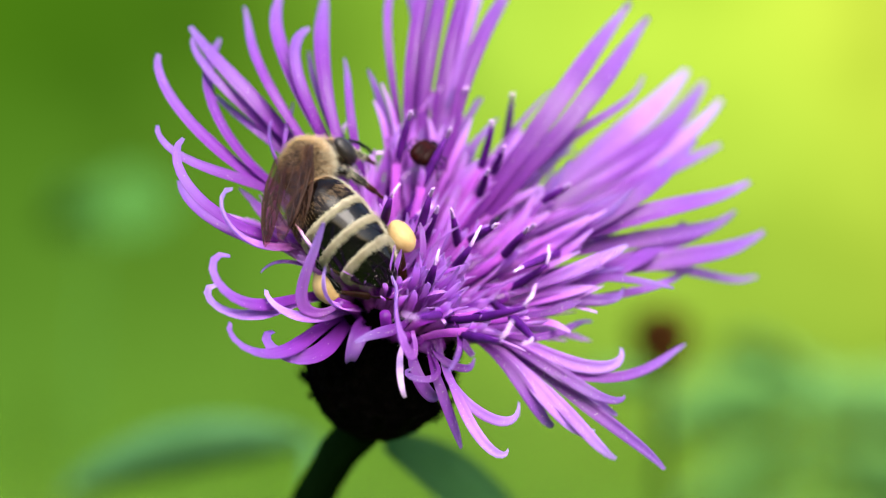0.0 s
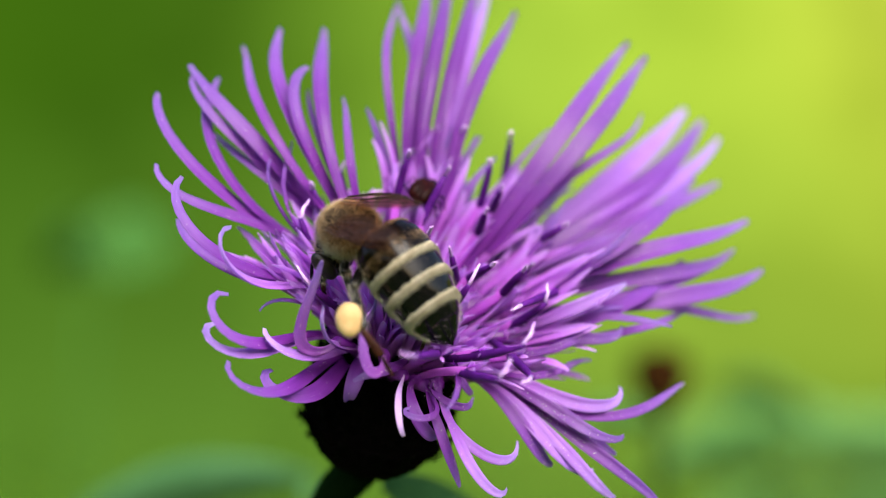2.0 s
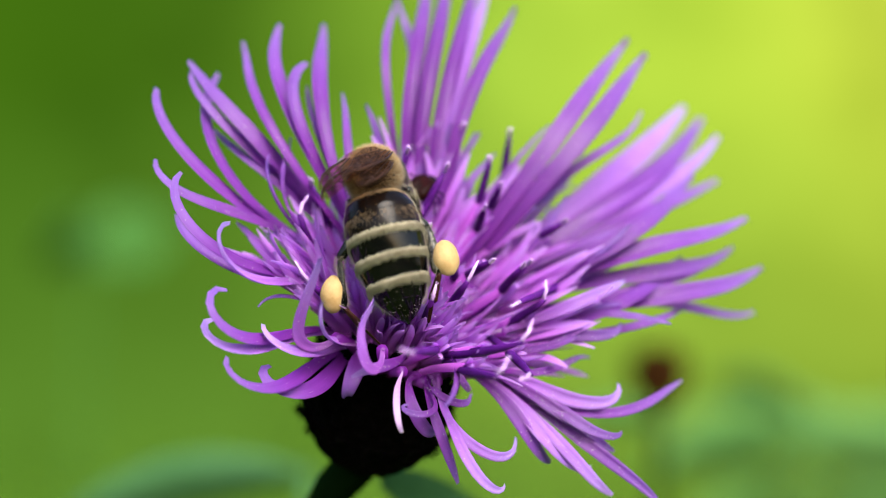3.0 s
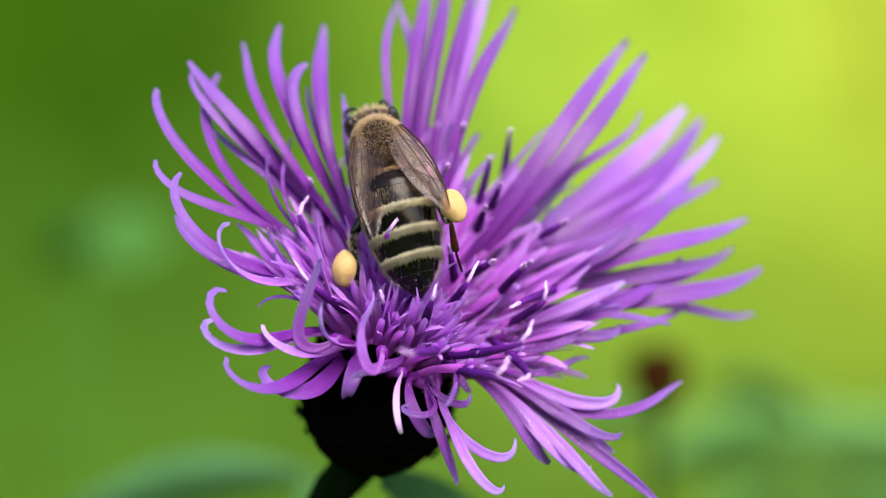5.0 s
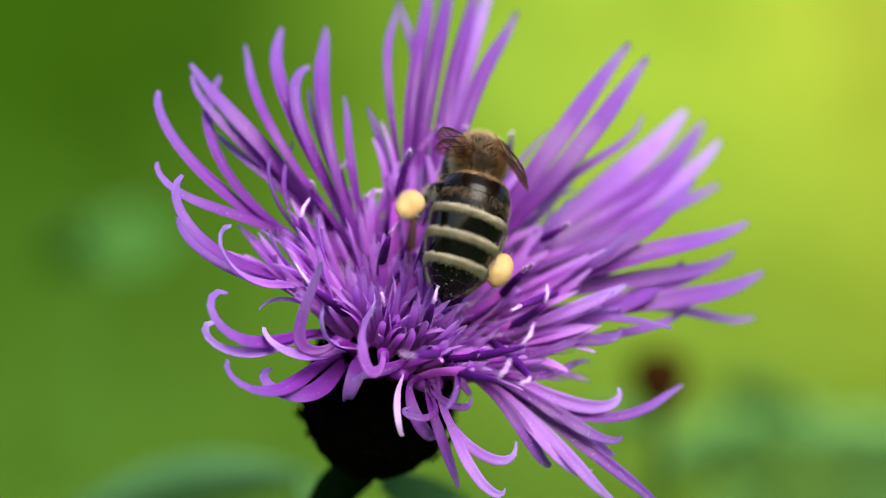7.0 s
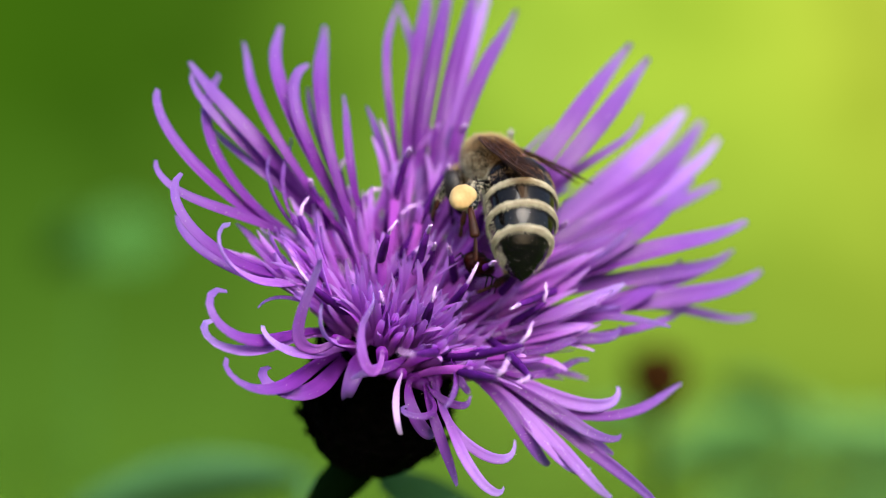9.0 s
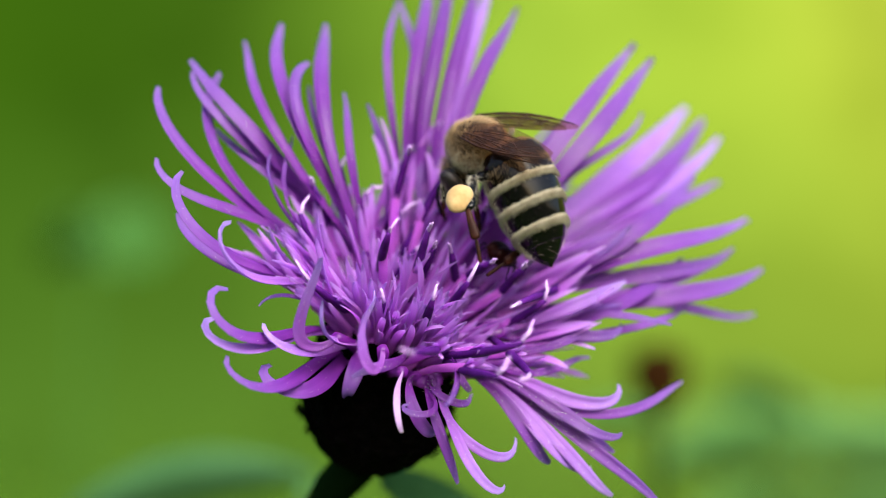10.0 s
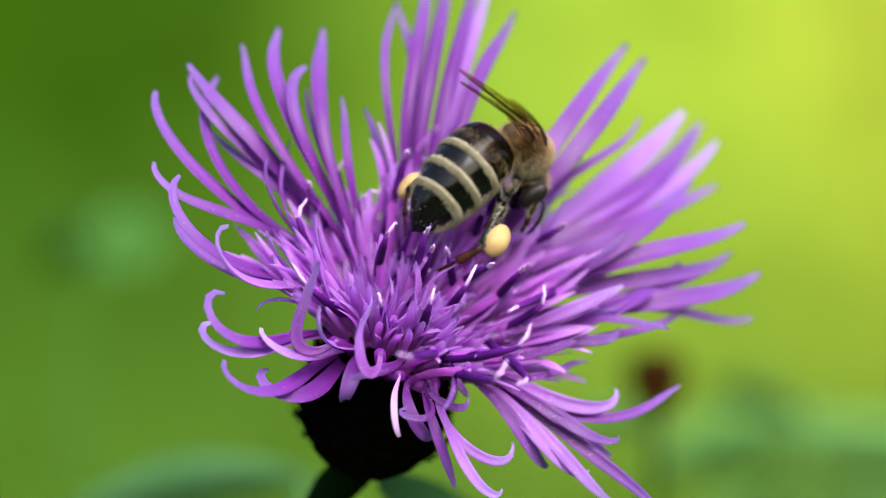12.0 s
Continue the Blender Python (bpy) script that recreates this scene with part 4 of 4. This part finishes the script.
def wing(side, length, chord, name):
    """A wing laid along -x from its hinge: thin membrane with raised veins."""
    bm = bmesh.new()
    n = 16
    lead, trail = [], []
    for i in range(n + 1):
        s = i / n
        w = chord * (math.sin(math.pi * min(1, 0.08 + 0.87 * s) ** 0.8) ** 0.75)
        mid = 0.10 * chord * math.sin(math.pi * s)
        lead.append(Vector((-length * s, side * (0.28 * w + mid), 0.12 * math.sin(math.pi * s))) * MM)
        trail.append(Vector((-length * s, side * (-0.72 * w + mid), 0)) * MM)
    cols = 6
    def at(s, f):
        i = min(n - 1, int(s * n))
        g = s * n - i
        a, b = lead[i].lerp(lead[i + 1], g), trail[i].lerp(trail[i + 1], g)
        return a.lerp(b, f) + Vector((0, 0, 0.06 * MM * math.sin(7 * f + 3 * s)))
    top = [[bm.verts.new(at(i / n, c / cols) + Vector((0, 0, 0.006 * MM))) for c in range(cols + 1)] for i in range(n + 1)]
    for i in range(n):
        for c in range(cols):
            bm.faces.new((top[i][c], top[i + 1][c], top[i + 1][c + 1], top[i][c + 1]))
    ob = part(name, bm, WING, bee, "thin brownish translucent wing")
    bm = bmesh.new()
    for f0, f1, s0, s1, r in ((0, 0, 0, 0.97, 0.07), (0.16, 0.05, 0, 0.8, 0.045), (0.4, 0.32, 0, 0.62, 0.04), (0.62, 0.72, 0.0, 0.6, 0.035), (0.1, 0.55, 0.72, 0.55, 0.03), (0.34, 0.7, 0.6, 0.82, 0.03), (0.35, 0.7, 0.4, 0.46, 0.03), (0.12, 0.4, 0.5, 0.42, 0.03), (0.32, 0.25, 0.62, 0.88, 0.03)):
        tube(bm, [at(s0 + (s1 - s0) * q, f0 + (f1 - f0) * q) for q in (0, 0.25, 0.5, 0.75, 1)], [r * MM] * 4 + [r * 0.5 * MM], 5)
    part("vein", bm, VEIN, ob, "dark wing veins")
    return ob


def leg(side, joints, radii, name, load=False):
    """A jointed leg that starts at its hip; the hind pair has flat broad shins that carry packed pollen."""
    bm = bmesh.new()
    pts = [Vector((x, side * y, z)) * MM for x, y, z in joints]
    for k, (a, b, r) in enumerate(zip(pts, pts[1:], radii)):
        taper = (0.55, 0.75, 1.0, 1.25, 0.9) if load and k in (2, 3) else (0.6, 0.95, 1.1, 1.0, 0.7)
        tube(bm, [a, a.lerp(b, 0.12), a.lerp(b, 0.5), a.lerp(b, 0.9), b], [r * q * MM for q in taper], 10, slot=1 if k > 2 else 0, flat=1.0 if k < 2 or not load else 0.5)
    ob = part(name, bm, (CHITIN, CHITIN_BROWN), bee, "black jointed leg with red-brown foot")
    bm = bmesh.new()

    def place(r):
        k = r.choice((0, 1, 1, 2, 2, 2))
        v = Vector((r.uniform(-1, 1), r.uniform(-1, 1), r.uniform(-1, 1))).normalized()
        return pts[k].lerp(pts[k + 1], r.random()) + v * radii[k] * 0.8 * MM, v

    hairs(bm, hr, 900, place, 0.34 * MM, 0.010 * MM, Vector((-0.3, 0, -0.3)))
    part("bristles", bm, PALE_HAIR, ob, "pale leg hair")
    if load:
        bm = bmesh.new()
        c = pts[2].lerp(pts[3], 0.62) + Vector((0.0, side * 0.62, 0.12)) * MM
        axis = (pts[3] - pts[2]).to_track_quat("Z", "Y").to_matrix().to_4x4()
        ball(bm, c, (0.84 * MM, 0.76 * MM, 1.28 * MM), 32, axis)
        along = (pts[3] - pts[2]).normalized()
        for v in bm.verts:
            d = v.co - c
            swell = 1.0 + 0.16 * d.dot(along) / (1.2 * MM)
            v.co = c + d * (swell + 0.22 * noise.noise(v.co * 620) + 0.035 * noise.noise(v.co * 2600) + 0.015 * noise.noise(v.co * 7000))
        part("pollen_load", bm, POLLEN, ob, "lump of packed ochre pollen")
    return ob


bee_body()
bee_abdomen()
fore_left, fore_right = wing(1, 7.1, 2.3, "forewing"), wing(-1, 7.1, 2.3, "forewing")
hind_left, hind_right = wing(1, 5.4, 1.8, "hindwing"), wing(-1, 5.4, 1.8, "hindwing")
HIND = ((0, 0, 0), (-0.6, 0.6, 0.0), (-2.6, 1.9, 0.5), (-5.6, 2.3, -0.2), (-6.9, 1.8, -1.7), (-7.7, 1.6, -3.0))
MID = ((0, 0, 0), (-0.1, 0.7, -0.5), (-0.4, 1.1, -0.6), (-0.5, 1.2, -2.0), (-0.6, 1.2, -3.2), (-0.7, 1.2, -4.0))
FORE = ((0, 0, 0), (0.3, 0.4, -0.6), (0.7, 0.7, -1.0), (0.8, 0.8, -2.2), (0.9, 0.8, -3.0), (0.9, 0.8, -3.6))
legs = []
for s in (1, -1):
    legs.append((leg(s, HIND, (0.28, 0.34, 0.40, 0.28, 0.13), "hind_leg", True), pose(-1.9 * MM, s * 0.9 * MM, -1.2 * MM)))
    legs.append((leg(s, MID, (0.28, 0.34, 0.28, 0.2, 0.13), "middle_leg"), pose(0.1 * MM, s * 1.0 * MM, -1.5 * MM)))
    legs.append((leg(s, FORE, (0.25, 0.3, 0.24, 0.18, 0.12), "front_leg"), pose(1.2 * MM, s * 0.9 * MM, -1.4 * MM)))
for ob, m in legs:
    ob.matrix_local = m
WALK_LEGS = (legs[0][0], legs[3][0])


# ---- what moves ----
def motions():
    walk(bee, [
        (0.0, pose(-0.00767, 0.09867, 0.51507, -33.6, -66.2, 85.2)),
        (0.2, pose(-0.00673, 0.09869, 0.51511, -13.0, -60.5, 67.8)),
        (0.5, pose(-0.00664, 0.09828, 0.51494, -18.3, -54.1, 70.9)),
        (0.8, pose(-0.00554, 0.09833, 0.51490, -23.0, -31.6, 64.4)),
        (1.0, pose(-0.00525, 0.09918, 0.51588, -36.2, -45.3, 118.3)),
        (1.2, pose(-0.00599, 0.09407, 0.51338, -62.6, -15.9, 163.9)),
        (1.5, pose(-0.00510, 0.09400, 0.51228, -58.8, -14.0, 161.4)),
        (2.0, pose(-0.00506, 0.09525, 0.51322, -50.2, -9.7, 158.5)),
        (2.2, pose(-0.00560, 0.09532, 0.51343, -36.4, -3.6, 145.3)),
        (2.5, pose(-0.00400, 0.09581, 0.51558, -44.4, -71.2, 132.5)),
        (2.8, pose(-0.00307, 0.09725, 0.51556, -13.0, -45.6, 94.1)),
        (3.0, pose(-0.00375, 0.09721, 0.51636, -17.2, -52.4, 96.3)),
        (3.2, pose(-0.00319, 0.09726, 0.51588, -14.1, -33.8, 91.4)),
        (4.8, pose(-0.00318, 0.09726, 0.51674, -12.4, -27.0, 91.0)),
        (5.0, pose(-0.00342, 0.09805, 0.51815, -43.8, -68.0, 134.3)),
        (5.2, pose(-0.00425, 0.09947, 0.51746, -24.5, -12.7, 131.4)),
        (5.5, pose(-0.00504, 0.09948, 0.51701, -29.4, -4.4, 129.3)),
        (5.8, pose(-0.00348, 0.09775, 0.51869, 7.6, -75.8, 86.0)),
        (6.0, pose(0.00016, 0.09964, 0.52004, 63.9, -60.0, 31.9)),
        (6.2, pose(0.00060, 0.09969, 0.52046, 52.4, -57.9, 43.4)),
        (6.5, pose(0.00085, 0.10036, 0.51986, 38.0, -39.1, 65.5)),
        (6.8, pose(0.00241, 0.09844, 0.51718, 4.8, -40.9, 103.3)),
        (7.0, pose(0.00208, 0.09841, 0.51763, 9.4, -46.3, 95.1)),
        (7.2, pose(0.00132, 0.09846, 0.51719, 5.7, -26.6, 101.0)),
        (8.8, pose(0.00258, 0.10056, 0.51715, -19.3, -15.9, 147.0)),
        (9.0, pose(0.00283, 0.10059, 0.51791, -5.0, -20.9, 153.7)),
        (9.5, pose(0.00250, 0.09964, 0.51788, -22.1, -19.5, 158.3)),
        (10.0, pose(0.00192, 0.09928, 0.51845, -36.6, -6.5, 164.1)),
        (10.5, pose(0.00129, 0.09987, 0.51907, -29.7, -9.0, 159.5)),
        (11.0, pose(0.00190, 0.09985, 0.51871, -18.5, -31.1, 126.1)),
        (11.2, pose(0.00199, 0.09988, 0.51812, -11.5, -19.9, 122.1)),
        (11.5, pose(0.00202, 0.10144, 0.51949, -1.8, -32.6, 82.4)),
        (11.7, pose(0.00455, 0.10004, 0.51813, 32.4, 3.3, 31.6)),
        (12.0, pose(0.00485, 0.10003, 0.51849, 35.0, 17.6, 21.9))])
    # wings: seconds, how far they are raised and spread, in degrees
    left = ((0.0, 2, -1), (0.5, 5, -1), (0.8, 5, 2), (1.0, 0, 6), (1.2, 8, 18), (1.5, 12, 36), (2.0, 17, 22), (2.2, 17, 22), (2.4, 0, 5), (2.5, -6, 4), (2.8, 12, 8), (3.0, 26, 9), (3.2, 26, 9), (4.8, 22, 9), (5.0, -5, 6), (5.2, 0, 2), (5.5, -6, -3), (5.8, -4, 4), (6.0, -7, 5), (6.2, -2, 12), (6.5, 7, 19), (6.8, 29, 33), (7.0, 25, 27), (7.2, 25, 27), (8.8, -12, 25), (9.0, -12, 25), (9.5, -8, 23), (10.0, -1, 21), (10.5, -4, 25), (10.8, 6, 18), (11.0, 14, 14), (11.2, 14, 14), (11.5, -11, -4), (11.7, -1, 22), (12.0, 12, -3))
    right = ((0.0, 1, -10), (0.5, 5, -14), (0.8, 5, -10), (1.0, 0, 6), (1.2, 6, -2), (1.5, 10, -8), (2.0, 17, -17), (2.2, 17, -17), (2.4, 0, 5), (2.5, -3, 6), (2.8, 12, -8), (3.0, 30, -24), (3.2, 30, -24), (4.8, 24, -16), (5.0, 0, 14), (5.2, 0, 4), (5.5, -4, 3), (5.8, -4, 8), (6.0, -6, 26), (6.2, -6, 23), (6.5, -8, 19), (6.8, -15, 34), (7.0, 12, 3), (7.2, 12, 3), (8.8, -10, 20), (9.0, -10, 20), (9.5, -16, 10), (10.0, -6, 5), (10.5, -10, 7), (10.8, -2, 3), (11.0, 2, 0), (11.2, 2, 0), (11.5, -16, 15), (11.7, 5, -16), (12.0, 24, 43))
    # the abdomen swings and bends behind the thorax: seconds, swing, bend in degrees
    bends = ((0.0, -31, -32), (0.2, -31, -32), (0.5, -29, -38), (0.8, -30, -36), (1.0, 2, -4), (1.2, 26, -26), (1.5, 25, -25), (2.0, 32, -31), (2.2, 33, -30), (2.5, -2, -9), (2.8, -7, -31), (3.0, -6, -31), (3.2, -7, -30), (4.8, -7, -29), (5.0, -1, -10), (5.2, 27, -46), (5.5, 27, -46), (5.8, 2, -10), (6.0, -6, -8), (6.2, -7, -8), (6.5, -9, -34), (6.8, 13, -39), (7.0, 14, -39), (7.2, 14, -37), (8.8, 40, -39), (9.0, 38, -39), (9.5, 42, -37), (10.0, 43, -43), (10.5, 38, -42), (11.0, 23, -38), (11.2, 23, -37), (11.5, -10, -30), (11.7, -50, -45), (12.0, -46, -45))
    walk(abdomen, [(t, pose(*WAIST, 0, dip, -swing)) for t, swing, dip in bends])
    # the head dips into the florets while the bee feeds
    walk(head, [(t, pose(0, 0, 0, 0, nod, 0)) for t, nod in ((0.0, 22), (0.8, 18), (1.0, 8), (1.2, 26), (2.2, 26), (2.4, 0), (2.6, 0), (3.0, 22), (4.8, 22), (5.0, 2), (5.2, 24), (5.5, 26), (5.8, 0), (6.2, 2), (6.5, 16), (7.2, 22), (8.8, 32), (10.5, 32), (11.4, 26), (11.6, 0), (11.8, 12), (12.0, 26))])
    # hind legs: seconds, turns about their hips in degrees, how far the hip is drawn back in mm
    left_hind = ((0.0, -31, -18, 30, 0.6), (0.5, -46, -26, 30, 0.8), (1.0, 1, 1, -4, -0.2), (1.2, 6, 8, -39, -0.3), (1.5, 16, 24, -54, -0.1), (2.0, -4, -3, -52, -0.1), (2.5, -13, -11, -4, 0.5), (3.0, -26, -23, -6, 0.8),
                 (3.2, -23, -21, -7, 0.0), (4.8, -37, -31, -2, 0.2), (5.0, -16, -14, -9, 1.0), (5.5, -16, -17, -38, -0.2), (5.8, -16, -13, 6, 0.4), (6.0, 3, 3, -13, -0.4), (6.2, -11, -9, 1, 0.1), (6.5, -21, -16, 9, -0.3),
                 (7.0, 2, 3, -15, -0.4), (7.2, 22, 28, -38, -0.1), (7.7, -4, -5, -42, -0.1), (9.0, -10, -12, -57, -0.0), (9.5, -2, -1, -66, 0.0), (10.0, 0, 2, -75, 0.2), (10.5, -1, 1, -65, 0.0), (11.0, 2, 5, -47, -0.1), (11.5, -1, -1, -1, -0.2),
                 (11.7, -26, -13, 46, -0.2), (12.0, -60, -32, 33, 0.6))
    right_hind = ((0.0, -37, -37, -21, 0.6), (0.5, -34, -34, -21, -0.1), (1.0, -19, -14, 16, 0.2), (1.2, -58, -31, 42, 0.2), (1.5, -55, -32, 34, -0.1), (2.0, -61, -36, 32, -0.3), (2.2, -35, -19, 48, -1.0), (2.5, -12, -9, 16, -0.1),
                 (3.0, -18, -16, -3, -0.3), (3.2, -18, -15, 3, -0.2), (4.8, 1, 1, -3, -0.3), (5.0, 15, 12, 1, -0.5), (5.5, -19, -13, 16, -0.2), (5.8, 2, 2, -6, -0.4), (6.0, -50, -44, -13, -0.2), (6.5, -40, -70, -30, -0.5),
                 (7.0, -33, -22, 18, -0.2), (7.2, -2, -2, 32, -0.4), (8.8, -75, -39, 67, 0.2), (9.0, -75, -48, 36, 0.3), (9.5, -2, -2, 47, -0.3), (10.0, -75, -35, 73, 0.6), (10.5, -75, -39, 62, 0.7), (11.0, -40, -54, -10, -0.5),
                 (11.5, -35, -28, 0, 0.0), (11.7, -23, -30, -58, -0.0), (12.0, -28, -44, -75, 0.0))
    for ob, side, rows in ((WALK_LEGS[0], 1, left_hind), (WALK_LEGS[1], -1, right_hind)):
        walk(ob, [(t, pose((-1.9 - back) * MM, side * 0.9 * MM, -1.2 * MM, side * rx, ry, side * rz)) for t, rx, ry, rz, back in rows])
    # both wings lean over to one side together
    leans = ((0.0, 0), (1.0, 0), (1.4, 8), (2.2, 6), (2.4, 0), (3.2, 0), (5.0, 0), (5.4, -18), (5.6, -5), (6.0, 0), (6.5, 4), (6.8, 26), (7.2, 26), (8.8, -8), (9.5, -8), (10.5, -14), (10.7, -10), (11.2, -18), (11.5, -5), (11.8, 4), (12.0, -14))
    lean = lambda t: float(np.interp(t, [a for a, _ in leans], [b for _, b in leans]))
    for ob, s, back in ((fore_left, 1, 0), (fore_right, -1, 0), (hind_left, 1, 1), (hind_right, -1, 1)):
        walk(ob, [(t, pose((0.4 - 0.9 * back) * MM, s * 1.35 * MM, (1.35 - 0.15 * back) * MM, s * -12 + lean(t), up + 2 - 4 * back, s * -(out + 6 * back))) for t, up, out in (left if s > 0 else right)])
    # petals pushed aside by the bee, as a turn about the flower's axis in degrees
    for ob in pushed:
        walk(ob, [(t, pose(0, 0, 0, 0, 0, a)) for t, a in ((0.0, 0), (5.1, 0), (5.3, 5), (5.45, 8), (5.55, 8), (5.75, 0.5), (6.0, 0), (12.0, 0))])
    walk(front_lobe, [(t, pose(0, 0, 0, 0, 0, a)) for t, a in ((0.0, 18), (0.6, 16), (1.1, 0), (12.0, 0))])
    for ob in nudged:
        walk(ob, [(t, pose(0, 0, 0, 0, 0, a)) for t, a in ((0.0, 0), (8.0, 0), (9.0, -0.5), (9.5, -2.2), (10.0, -1.2), (11.0, -0.8), (12.0, 0))])
    # the beetle creeps down between the florets
    walk(beetle, [(t, pose(x * MM, y * MM, z * MM, 40, turn, 60)) for t, x, y, z, turn in (
        (0.0, -1.05, 102.4, 516.35, -30), (3.0, -1.05, 102.4, 516.35, -30), (4.0, 0.2, 105.0, 514.0, 20), (4.8, 0.7, 106.0, 510.5, 40), (7.6, 1.6, 103.0, 508.5, 10),
        (8.8, 2.0, 99.6, 511.4, 0), (9.5, 2.8, 100.4, 511.9, 0), (10.0, 3.45, 101.2, 512.3, 5), (10.5, 3.5, 102.0, 512.2, 10), (11.2, 3.6, 103.0, 511.0, 30), (12.0, 3.8, 107.9, 510.0, 40))])


motions()
